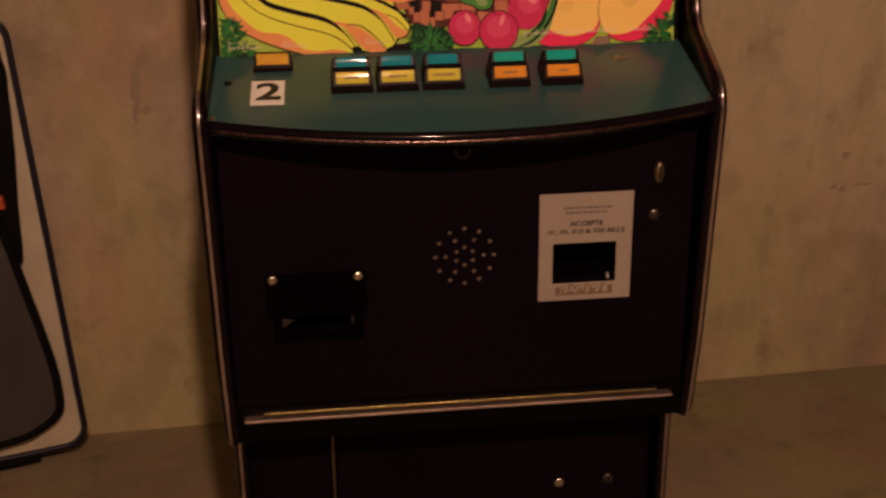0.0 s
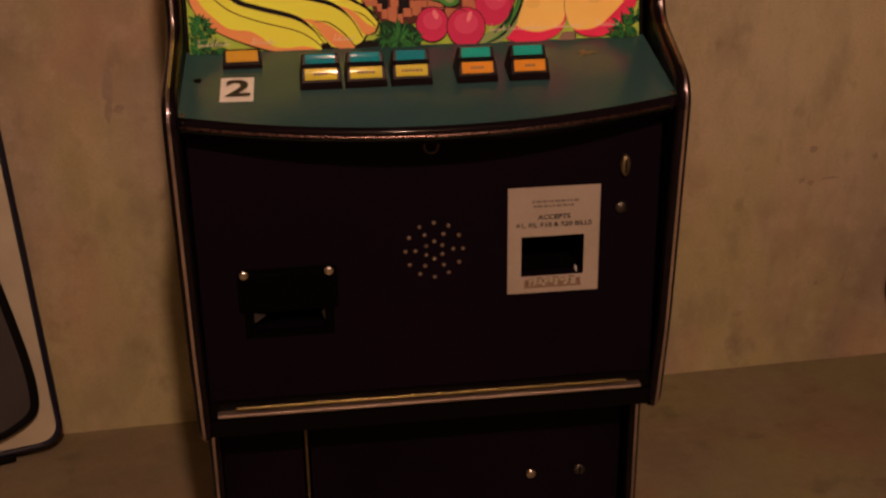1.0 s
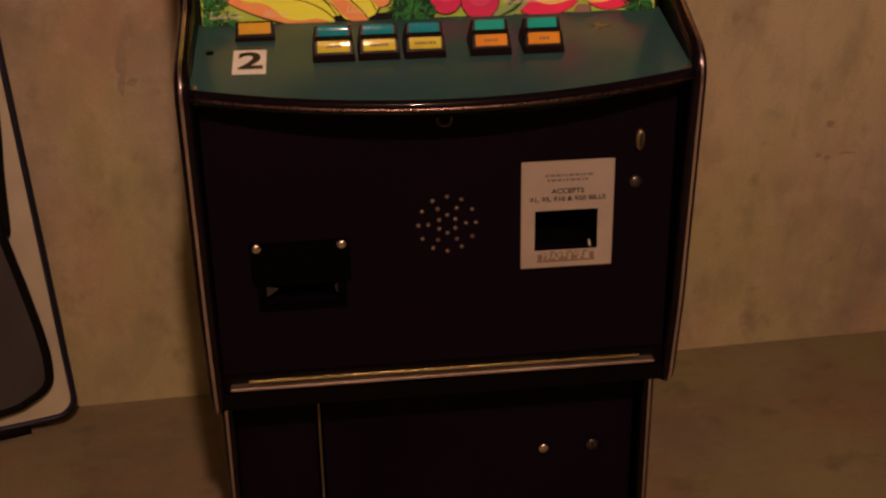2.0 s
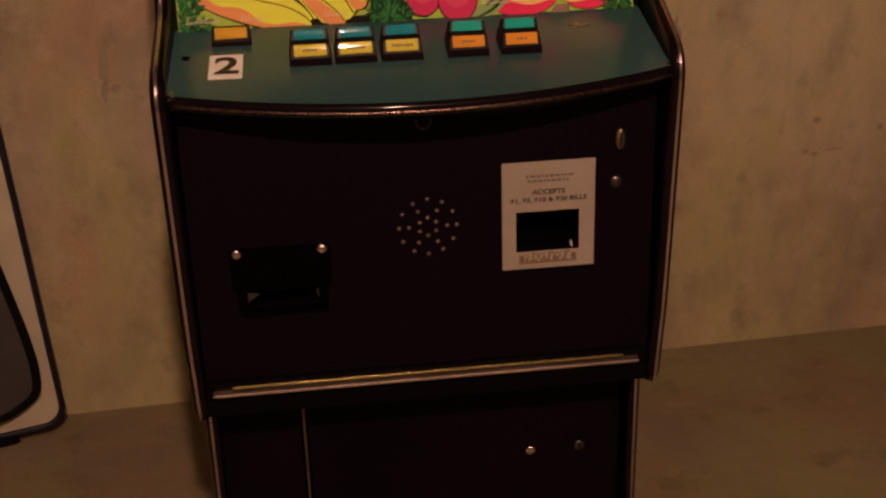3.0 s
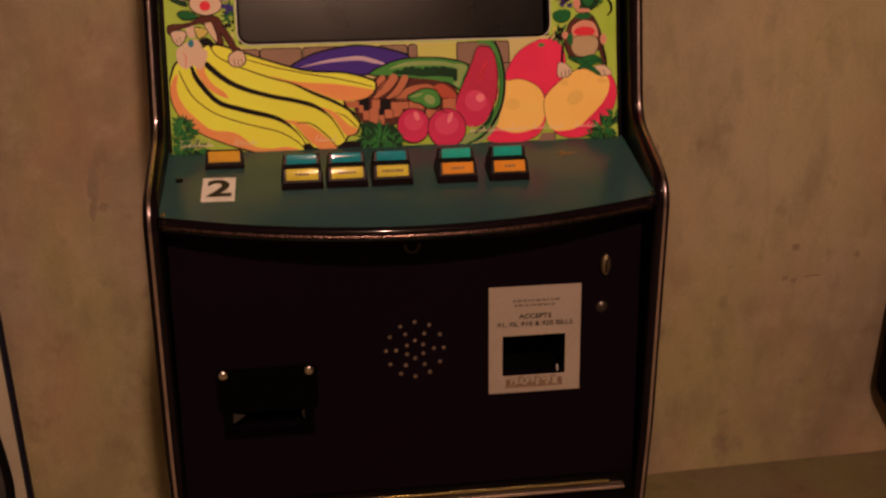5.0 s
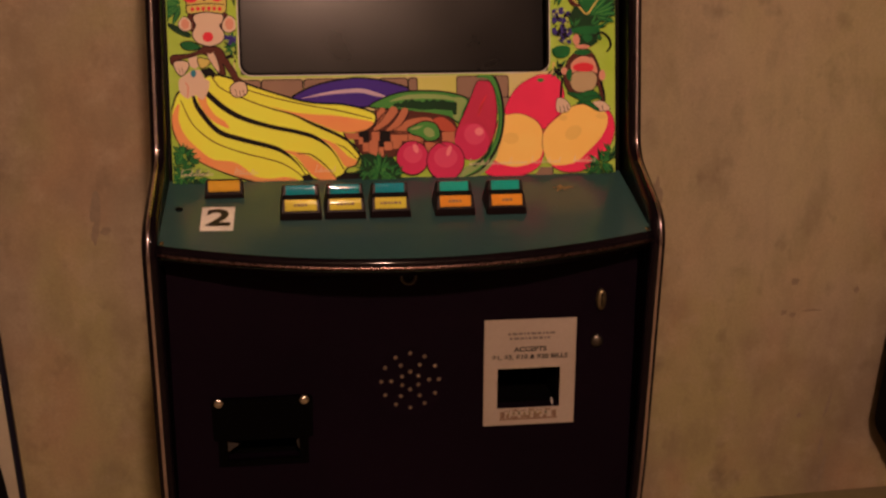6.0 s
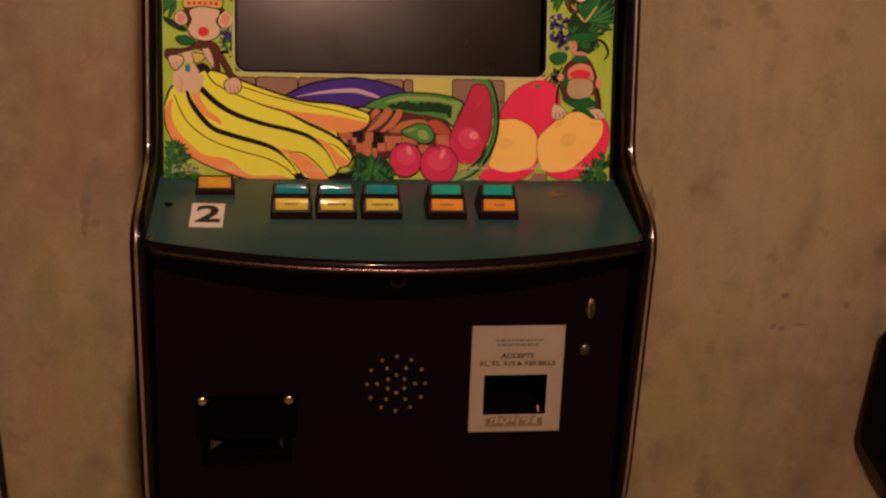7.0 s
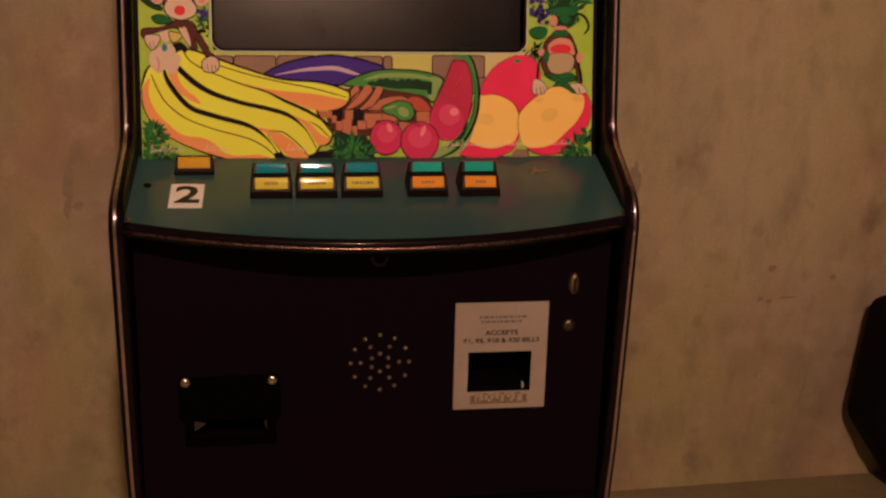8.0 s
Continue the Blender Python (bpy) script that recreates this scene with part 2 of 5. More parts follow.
SCRIPT_INK = material("ink_worn_white", (0.84, 0.72, 0.56), **PRINT)
TEAL_INK = material("ink_teal", (0.04, 0.24, 0.36), **PRINT)
DULL_FLESH = material("ink_dull_mango", (0.90, 0.62, 0.17), **PRINT)
VIOLET = material("ink_violet", (0.045, 0.035, 0.24), **PRINT)


# ---- mesh helpers ----
def part(name, bm, mat, parent=None, label="", m=None, smooth=False):
    """Links a bmesh as one mesh object, under its thing or part."""
    me = bpy.data.meshes.new(name)
    bm.normal_update()
    bm.to_mesh(me)
    bm.free()
    me.materials.append(mat)
    if smooth:
        for p in me.polygons:
            p.use_smooth = True
    ob = new(name, me)
    if parent:
        ob.parent = parent
    if m is not None:
        ob.matrix_basis = m
    if label:
        ob["label"] = label
    return ob


def box(bm, x0, x1, y0, y1, z0, z1, bevel=0.0, segments=2):
    vs = [bm.verts.new((x, y, z)) for x in (x0, x1) for y in (y0, y1) for z in (z0, z1)]
    faces = [bm.faces.new([vs[i] for i in f]) for f in ((0, 1, 3, 2), (4, 6, 7, 5), (0, 4, 5, 1), (2, 3, 7, 6), (0, 2, 6, 4), (1, 5, 7, 3))]
    if bevel:
        bmesh.ops.bevel(bm, geom=list({e for f in faces for e in f.edges}), offset=bevel, segments=segments, affect="EDGES", profile=0.5)
    return bm


def block(x0, x1, y0, y1, z0, z1, bevel=0.0, segments=2):
    return box(bmesh.new(), x0, x1, y0, y1, z0, z1, bevel, segments)


def rounded(points, radius, steps=6):
    """A polyline whose inner corners are rounded; radius: one for all or one a point."""
    out = [Vector(points[0])]
    for i in range(1, len(points) - 1):
        a, p, c = Vector(points[i - 1]), Vector(points[i]), Vector(points[i + 1])
        r = radius[i] if isinstance(radius, (list, tuple)) else radius
        d = min(r, (a - p).length * 0.48, (c - p).length * 0.48)
        s, e = p + (a - p).normalized() * d, p + (c - p).normalized() * d
        out += [(1 - k) ** 2 * s + 2 * k * (1 - k) * p + k * k * e for k in (j / steps for j in range(steps + 1))]
    return out + [Vector(points[-1])]


def spline(points, steps=8, closed=False):
    """A smooth curve through a few points."""
    pts = [Vector(p) for p in points]
    n = len(pts)
    out = []
    for i in range(n if closed else n - 1):
        if closed:
            a, p, q, c = pts[i - 1], pts[i], pts[(i + 1) % n], pts[(i + 2) % n]
        else:
            a, p, q, c = pts[max(i - 1, 0)], pts[i], pts[i + 1], pts[min(i + 2, n - 1)]
        for j in range(steps):
            k = j / steps
            out.append(0.5 * (2 * p + (q - a) * k + (2 * a - 5 * p + 4 * q - c) * k * k + (3 * p - a - 3 * q + c) * k ** 3))
    return out if closed else out + [pts[-1]]


def slab(outline, w0, w1, bevel=0.0, bm=None):
    """A flat outline (u, v) drawn out from w0 to w1 in its own frame."""
    bm = bm or bmesh.new()
    low = [bm.verts.new((p[0], p[1], w0)) for p in outline]
    high = [bm.verts.new((p[0], p[1], w1)) for p in outline]
    n = len(low)
    top = bm.faces.new(high)
    bm.faces.new(low[::-1])
    for i in range(n):
        bm.faces.new((low[i], low[(i + 1) % n], high[(i + 1) % n], high[i]))
    if top.calc_area() > 0 and sum(high[i].co.x * high[(i + 1) % n].co.y - high[(i + 1) % n].co.x * high[i].co.y for i in range(n)) < 0:
        bmesh.ops.reverse_faces(bm, faces=bm.faces[:])
    if bevel:
        bmesh.ops.bevel(bm, geom=list(top.edges), offset=bevel, segments=3, affect="EDGES", profile=0.5)
    return bm


def tube(path, r, sides=10, closed=False, bm=None, up=(0.123, 0.05, 1), squash=1.0):
    """A round bar along a path."""
    bm = bm or bmesh.new()
    rings, n = [], len(path)
    side = None
    for i, p in enumerate(path):
        a = path[i - 1] if (i or closed) else p
        c = path[(i + 1) % n] if (i < n - 1 or closed) else p
        d = (Vector(c) - Vector(a)).normalized()
        side = d.cross(Vector(up)).normalized() if side is None else (side - d * side.dot(d)).normalized()
        nor = side.cross(d)
        rr = r[i] if isinstance(r, (list, tuple)) else r
        rings.append([bm.verts.new(Vector(p) + rr * (math.cos(t) * side + squash * math.sin(t) * nor)) for t in (2 * math.pi * k / sides for k in range(sides))])
    for i in range(n if closed else n - 1):
        a, c = rings[i], rings[(i + 1) % n]
        for k in range(sides):
            bm.faces.new((a[k], a[(k + 1) % sides], c[(k + 1) % sides], c[k]))
    if not closed:
        bm.faces.new(rings[0][::-1])
        bm.faces.new(rings[-1])
    return bm


def turned(profile, sides=20, bm=None, centre=(0, 0)):
    """A lathe shape round the w axis from (radius, w) pairs."""
    bm = bm or bmesh.new()
    rings = [[bm.verts.new((centre[0] + r * math.cos(2 * math.pi * k / sides), centre[1] + r * math.sin(2 * math.pi * k / sides), w)) for k in range(sides)] for r, w in profile]
    for a, c in zip(rings, rings[1:]):
        for k in range(sides):
            bm.faces.new((a[k], a[(k + 1) % sides], c[(k + 1) % sides], c[k]))
    bm.faces.new(rings[-1])
    bm.faces.new(rings[0][::-1])
    return bm


def rrect(x0, x1, y0, y1, r, steps=5):
    out = []
    for cx, cy, a in ((x1 - r, y1 - r, 0), (x0 + r, y1 - r, 90), (x0 + r, y0 + r, 180), (x1 - r, y0 + r, 270)):
        out += [(cx + r * math.cos(radians(a + 90 * k / steps)), cy + r * math.sin(radians(a + 90 * k / steps))) for k in range(steps + 1)]
    return out


def facing(origin, along, right=(1, 0, 0)):
    """The frame of a sloping face: u to the right, v along the face, w out of it."""
    u, v = Vector(right).normalized(), Vector(along).normalized()
    w = u.cross(v)
    m = Matrix((u, v, w)).transposed().to_4x4()
    m.translation = origin
    return m


def lettering(text, size, mat, m, parent, name="lettering", weight=0.012):
    cu = bpy.data.curves.new(name, "FONT")
    cu.body, cu.size, cu.align_x, cu.align_y, cu.extrude = text, size, "CENTER", "CENTER", 0.0001
    cu.offset = size * weight
    tmp = bpy.data.objects.new(name, cu)
    scene.collection.objects.link(tmp)
    bpy.context.view_layer.update()
    me = bpy.data.meshes.new_from_object(tmp.evaluated_get(bpy.context.evaluated_depsgraph_get()))
    bpy.data.objects.remove(tmp)
    me.materials.clear()
    me.materials.append(mat)
    ob = new(name, me)
    ob.parent, ob.matrix_basis = parent, m
    return ob


# ---- the room ----
WALL_TURN = 2.6
WALL_Y = 0.972


def wall(name, length, height, m, mat, label):
    bm = block(-length / 2, length / 2, 0, 0.2, 0, height)
    ob = part(name, bm, mat, m=m)
    return tagged(ob, label, "wall", kind="structure")


tagged(part("floor", block(-3.2, 4.2, -4.2, 1.6, -0.2, 0), FLOOR), "bare brown-grey concrete floor with faint stains", "floor", kind="structure")
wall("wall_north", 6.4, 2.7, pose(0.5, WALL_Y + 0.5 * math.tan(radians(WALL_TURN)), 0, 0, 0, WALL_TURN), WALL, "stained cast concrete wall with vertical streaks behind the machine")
wall("wall_south", 7.4, 2.7, pose(0.5, -3.3, 0, 0, 0, 180), PLASTER, "plain concrete wall closing the room")
wall("wall_west", 5.6, 2.7, pose(-2.4, -1.2, 0, 0, 0, 90), PLASTER, "plain concrete wall closing the room")
wall("wall_east", 5.6, 2.7, pose(3.2, -1.2, 0, 0, 0, -90), PLASTER, "plain concrete wall closing the room")
tagged(part("ceiling", block(-3.2, 4.2, -4.2, 1.6, 2.7, 2.9), PLASTER), "plain concrete ceiling", "ceiling", kind="structure")


def wall_mark(x, z, w, h, lean, seed):
    """A shallow ragged blemish in the concrete, a hair proud of the wall."""
    rnd = random.Random(seed)
    bumps = [rnd.uniform(0.55, 1.2) for _ in range(9)]
    pts = []
    for k in range(36):
        a = 2 * math.pi * k / 36
        f = k / 4
        g = bumps[int(f) % 9] * (1 - f % 1) + bumps[(int(f) + 1) % 9] * (f % 1)
        pts.append((w / 2 * g * math.cos(a) + lean * h / 2 * g * math.sin(a), h / 2 * g * math.sin(a)))
    t = math.tan(radians(WALL_TURN))
    m = facing((x, WALL_Y + x * t, z), (0, 0, 1), (1, t, 0))
    return tagged(part("trim", slab(pts, -0.002, 0.0003), MARK, m=m), "dark ragged stain in the concrete wall", "stain", kind="structure")


wall_mark(0.958, 0.436, 0.019, 0.013, 0.3, 3)
wall_mark(1.002, 0.445, 0.060, 0.005, 0, 4)
wall_mark(-0.499, 0.728, 0.019, 0.076, 0.1, 5)
wall_mark(-0.484, 0.689, 0.022, 0.018, 0, 6)
wall_mark(1.105, 0.486, 0.017, 0.020, 0, 7)
wall_mark(0.937, 0.443, 0.017, 0.013, 0, 8)
wall_mark(1.064, 0.221, 0.010, 0.076, 0.2, 9)
wall_mark(1.055, 0.117, 0.011, 0.051, 0.1, 10)
wall_mark(0.995, 0.195, 0.014, 0.013, 0, 11)
wall_mark(1.063, 0.060, 0.012, 0.076, 0.15, 12)
wall_mark(1.009, -0.024, 0.017, 0.020, 0, 13)
wall_mark(0.958, 0.512, 0.024, 0.015, 0, 14)
wall_mark(0.630, 0.721, 0.024, 0.076, 0, 15)
wall_mark(-0.502, 0.684, 0.017, 0.051, 0.1, 16)


def ceiling_bulb():
    lamp = tagged(new("ceiling_bulb"), "bare warm filament bulb in a black ceiling socket", "lamp")
    lamp.location = (LAMP[0], LAMP[1], 2.7)
    d = LAMP[2] - 2.7
    part("cord", tube([Vector((0, 0, 0)), Vector((0, 0, d + 0.13))], 0.004, 8, up=(1, 0, 0)), BLACK, lamp)
    part("ceiling_rose", turned([(0.045, -0.022), (0.045, -0.004), (0.04, 0)], 24), BLACK, lamp)
    part("socket", turned([(0.02, d + 0.05), (0.022, d + 0.06), (0.022, d + 0.12), (0.01, d + 0.135)], 20), BLACK, lamp)
    glow = bpy.data.materials.new("bulb_glow")
    glow.use_nodes = True
    nt = glow.node_tree
    nt.nodes.clear()
    em, out = nt.nodes.new("ShaderNodeEmission"), nt.nodes.new("ShaderNodeOutputMaterial")
    em.inputs[0].default_value = (*LAMP_COLOUR, 1)
    em.inputs[1].default_value = LAMP_POWER
    nt.links.new(em.outputs[0], out.inputs[0])
    prof = [(0.045 * math.sin(a), d - 0.045 * math.cos(a)) for a in (math.pi * k / 12 for k in range(1, 11))]
    part("bulb", turned([*prof, (0.018, d + 0.05)], 24), glow, lamp, "glowing round bulb", smooth=True)


ceiling_bulb()


# ---- the game machine ----
HALF, THICK = 0.302, 0.0165
CX, SX = 0.003, 0.002
XL, XR = SX - HALF + THICK, SX + HALF - THICK  # inner faces of the sides
UL, UR = XL - CX + 0.0005, XR - CX - 0.0005
machine = tagged(new("slot_machine"), "black upright slot machine with fruit artwork and a teal button panel", "slot machine")

FRONT = [(0.105, 0.0), (0.098, 0.482), (0.012, 0.490), (-0.012, 0.62), (-0.040, 0.935), (0.082, 0.990), (0.112, 1.19), (0.185, 1.62), (0.25, 1.70)]
RADII = [0, 0.012, 0.022, 0.03, 0.03, 0.03, 0.03, 0.05, 0]
front = rounded([Vector((0, y, z)) for y, z in FRONT], RADII)


def skew(s, y):
    """The sides stand a little askew to the front door, the left one more."""
    return (0.015 if s > 0 else 0.033) * (min(y, 0.2) + 0.03)


def side_panel(s):
    x1 = s * HALF
    x0 = s * (HALF - THICK)
    outline = [(p.y + 0.006, p.z) for p in front] + [(0.62, 1.70), (0.62, 0.0)]
    m = Matrix(((0, 0, 1, SX), (1, 0, 0, 0), (0, 1, 0, 0), (0, 0, 0, 1)))
    bm = slab(outline, min(x0, x1), max(x0, x1))
    for v in bm.verts:
        v.co.z += skew(s, v.co.x)
    part("side_panel", bm, SIDE, machine, m=m)
    edge = [Vector((SX + s * (HALF - THICK / 2) + skew(s, p.y), p.y + 0.004, p.z)) for p in front]
    part("edge_moulding", tube(edge, THICK / 2 + 0.001, 14, up=(1, 0, 0)), MOULD, machine, "glossy dark plastic edge moulding", smooth=True)
    line = [Vector((SX + s * (HALF - THICK / 2 + 0.0015) + skew(s, p.y), 0, 0)) + Vector((0, p.y, p.z)) for p in front]
    out = []
    for i, p in enumerate(line):
        a, c = line[max(i - 1, 0)], line[min(i + 1, len(line) - 1)]
        d = (c - a).normalized()
        out.append(p + Vector((0, 0.004, 0)) + Vector((0, -d.z, d.y)) * 0.0074)
    part("chrome_line", tube(out, 0.0030, 10, up=(1, 0, 0), squash=0.8), CHROME_TRIM, machine, "thin chrome line along the edge moulding", smooth=True)


side_panel(-1)
side_panel(1)
part("back_panel", block(XL, XR, 0.60, 0.618, 0.02, 1.69), SIDE, machine)
part("top_panel", block(XL, XR, 0.262, 0.598, 1.675, 1.695), SIDE, machine)
part("base_panel", block(XL, XR, 0.13, 0.598, 0.0, 0.02), SIDE, machine)
part("header_panel", block(UL, UR, 0, 0.22, -0.016, 0, 0.002), SIDE, machine, m=facing((CX, 0.20, 1.46), (0, 0.17, 1)))

# main front door, with real holes for bill slot and payout cup
DOOR = facing((CX, 0.004, 0), (0, 0, 1))
UPPER = (0.548, 0.902)


def holed_sheet(x0, x1, z0, z1, holes, depth):
    """A sheet with rectangular holes, made of butted bars in one mesh."""
    bm = bmesh.new()
    xs = sorted({x0, x1, *[h[0] for h in holes], *[h[1] for h in holes]})
    zs = sorted({z0, z1, *[h[2] for h in holes], *[h[3] for h in holes]})
    grid = {}

    def vert(x, z, w):
        key = (round(x, 5), round(z, 5), w)
        if key not in grid:
            grid[key] = bm.verts.new((x, z, w))
        return grid[key]

    solid = {}
    for i in range(len(xs) - 1):
        for j in range(len(zs) - 1):
            mx, mz = (xs[i] + xs[i + 1]) / 2, (zs[j] + zs[j + 1]) / 2
            solid[i, j] = not any(h[0] < mx < h[1] and h[2] < mz < h[3] for h in holes)
    for (i, j), yes in solid.items():
        if not yes:
            continue
        q = [(xs[i], zs[j]), (xs[i + 1], zs[j]), (xs[i + 1], zs[j + 1]), (xs[i], zs[j + 1])]
        bm.faces.new([vert(x, z, 0) for x, z in q])
        bm.faces.new([vert(x, z, -depth) for x, z in q[::-1]])
        for k, (di, dj) in enumerate(((0, -1), (1, 0), (0, 1), (-1, 0))):
            if not solid.get((i + di, j + dj), False):
                (ax, az), (cx, cz) = q[k], q[(k + 1) % 4]
                bm.faces.new((vert(cx, cz, 0), vert(ax, az, 0), vert(ax, az, -depth), vert(cx, cz, -depth)))
    return bm


BILL = (0.1096, 0.1885, 0.6905, 0.7432)
CUP = (-0.226, -0.130, 0.640, 0.712)
part("front_door", holed_sheet(UL + 0.003, UR - 0.003, UPPER[0], UPPER[1], [BILL, CUP], 0.018), LAMINATE, machine, "black laminate front door", DOOR)


def pocket(name, hole, depth, mat, taper=0.0):
    x0, x1, z0, z1 = hole
    bm = bmesh.new()
    a = [bm.verts.new(p) for p in ((x0, z0, -0.018), (x1, z0, -0.018), (x1, z1, -0.018), (x0, z1, -0.018))]
    t = taper
    c = [bm.verts.new(p) for p in ((x0 + t, z0 + t * 0.5, -depth), (x1 - t, z0 + t * 0.5, -depth), (x1 - t, z1, -depth), (x0 + t, z1, -depth))]
    for k in range(4):
        bm.faces.new((a[k], a[(k + 1) % 4], c[(k + 1) % 4], c[k]))
    bm.faces.new(c)
    return part(name, bm, mat, machine, m=DOOR)


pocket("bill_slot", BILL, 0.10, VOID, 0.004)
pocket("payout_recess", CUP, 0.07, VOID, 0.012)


def screw(name, x, z, r, frame_m, parent, mat=CHROME, dome=0.5, label="domed chrome screw"):
    prof = [(r, 0), (r, r * 0.25)] + [(r * math.cos(a), r * 0.25 + r * dome * math.sin(a)) for a in (math.pi / 2 * k / 5 for k in range(1, 5))] + [(r * 0.08, r * (0.25 + dome))]
    return part(name, turned(prof, 18), mat, parent, label, frame_m @ pose(x, z, 0), True)


# payout cup: hooded plate, two bolts, flared lip with bright corners
part("payout_plate", slab(rrect(-0.238, -0.118, 0.668, 0.722, 0.006), 0.0005, 0.006, 0.0015), DARK_STEEL, machine, "black steel payout plate", DOOR)
cup = part("payout_cup", holed_sheet(-0.232, -0.124, 0.634, 0.667, [(-0.221, -0.135, 0.641, 0.667)], 0.006), DARK_STEEL, machine, "black payout cup", DOOR @ pose(0, 0, 0.004))
for s, x, w in ((1, -0.2235, 0.017), (-1, -0.1330, 0.006)):
    bm = bmesh.new()
    pts = [(x, 0.651, 0.0), (x + s * w, 0.661, -0.004), (x, 0.666, 0.0), (x + s * 0.003, 0.652, -0.002)]
    vs = [bm.verts.new(p) for p in (pts[0], pts[3], pts[1], pts[2])]
    bm.faces.new(vs)
    bm.faces.new([bm.verts.new((v.co.x, v.co.y, v.co.z - 0.001)) for v in vs][::-1])
    part("cup_corner", bm, CUP_METAL, cup, "bare metal corner of the cup", Matrix.Translation((0, 0, -0.001)))
for x in (-0.2300, -0.1280):
    screw("bolt", x, 0.7180, 0.0062, DOOR @ pose(0, 0, 0.006), machine, label="domed chrome bolt")

part("plate_rod", tube([Vector((-0.2295, 0.7165, 0.0075)), Vector((-0.1275, 0.7165, 0.0075))], 0.0006, 8), DARK_STEEL, machine, "thin dark rod between the bolts", DOOR)

# speaker: rings of small bright studs, standing for the lit rims of its holes
holes = []
for ring, count, turn in ((0.0115, 6, 30), (0.0232, 6, 0), (0.0354, 12, 0)):
    holes += [(ring * math.cos(radians(turn + 360 * k / count)), ring * math.sin(radians(turn + 360 * k / count))) for k in range(count)]
grille = part("speaker_grille", turned([(0.046, -0.002), (0.046, 0.0001), (0.0455, 0.0002)], 40), LAMINATE, machine, "black speaker grille with rings of small holes", DOOR @ pose(0.0015, 0.7335, 0))
ring_mesh = None
for hx, hz in holes:
    if ring_mesh is None:
        first = part("speaker_hole", turned([(0.0027, 0.0003), (0.0025, 0.0014), (0.0016, 0.0024), (0.0006, 0.0027)], 10), LIT_RIM, grille, m=pose(hx, hz, 0))
        ring_mesh = first.data
    else:
        ob = new("speaker_hole", ring_mesh)
        ob.parent, ob.matrix_basis = grille, pose(hx, hz, 0)

# bill label: cream card round the slot with its printing
label_card = part("bill_label", holed_sheet(0.0925, 0.2075, 0.668, 0.807, [BILL], 0.001), PAPER, machine, "cream bill acceptor label with dark print", DOOR @ pose(0, 0, 0.0015))
LAB = pose(0, 0, 0.0004)
lettering("ACCEPTS", 0.0085, INKY, LAB @ pose(0.150, 0.7680, 0) @ Matrix.Diagonal((1.15, 1, 1, 1)), label_card, weight=0.030)
lettering("$1, $5, $10 & $20 BILLS", 0.0082, INKY, LAB @ pose(0.150, 0.7580, 0) @ Matrix.Diagonal((1.17, 1, 1, 1)), label_card, weight=0.028)
for z, w, h in ((0.7885, 0.056, 0.0032), (0.7825, 0.052, 0.0032)):
    bm = bmesh.new()
    x = 0.150 - w / 2
    k = 0
    while x < 0.150 + w / 2:
        step = (0.005, 0.008, 0.0065, 0.004)[k % 4]
        box(bm, x, x + step - 0.0015, z - h / 2, z + h / 2, 0, 0.0001)
        x, k = x + step, k + 1
    part("print_line", bm, GREYINK, label_card, m=LAB)
bm = bmesh.new()
box(bm, 0.113, 0.186, 0.6748, 0.6772, 0, 0.0001)
for x, w, h in ((0.1135, 0.006, 0.0085), (0.1210, 0.004, 0.0045), (0.1270, 0.009, 0.0025), (0.1400, 0.012, 0.0035), (0.1560, 0.008, 0.0050), (0.1680, 0.005, 0.0030), (0.1790, 0.006, 0.0085)):
    box(bm, x, x + w, 0.6775, 0.6775 + h, 0, 0.0001)
for k in range(6):
    box(bm, 0.119 + k * 0.0102, 0.126 + k * 0.0102, 0.6865, 0.6865 + 0.0012 * (1 + k % 2), 0, 0.0001)
part("print_picture", bm, FADED, label_card, "small faded brown printed picture", LAB)
bm = bmesh.new()
for k in range(8):
    box(bm, 0.1225 + k * 0.0068, 0.1255 + k * 0.0068, 0.6815, 0.6845 + 0.0008 * (k % 3), 0, 0.0001)
part("print_picture", bm, WORN, label_card, "small golden printed picture", LAB)
# small white block put in for a reflection at the slot's lower right
part("slot_glint", block(BILL[1] - 0.009, BILL[1] - 0.0072, BILL[2] + 0.0015, BILL[2] + 0.008, -0.010, -0.002, 0.0005), PALE, machine, "small white block standing for a reflection in the bill slot", DOOR)

# locks of the main door
lock = part("door_lock", turned([(0.0085, 0), (0.0085, 0.006), (0.0075, 0.008), (0.002, 0.0085)], 20), DULL_BRASS, machine, "dull brass key lock", DOOR @ pose(0.2362, 0.8300, 0) @ Matrix.Diagonal((0.72, 1.6, 1, 1)), True)
part("key_slot", block(-0.0013, 0.0013, -0.005, 0.005, 0.0083, 0.0092), VOID, lock)
screw("door_screw", 0.2335, 0.7755, 0.0084, DOOR, machine, STEEL, label="dark steel door screw")
screw("corner_screw", 0.266, 0.889, 0.0035, DOOR, machine, STEEL, label="small dark screw")
part("lock_hole", tube([Vector((0.0085 * math.cos(a), 0.0085 * math.sin(a), 0.001)) for a in (2 * math.pi * k / 20 for k in range(20))], 0.0018, 8, True), STEEL, machine, "dark ring of an empty lock hole", DOOR @ pose(0.0, 0.866, 0), True)

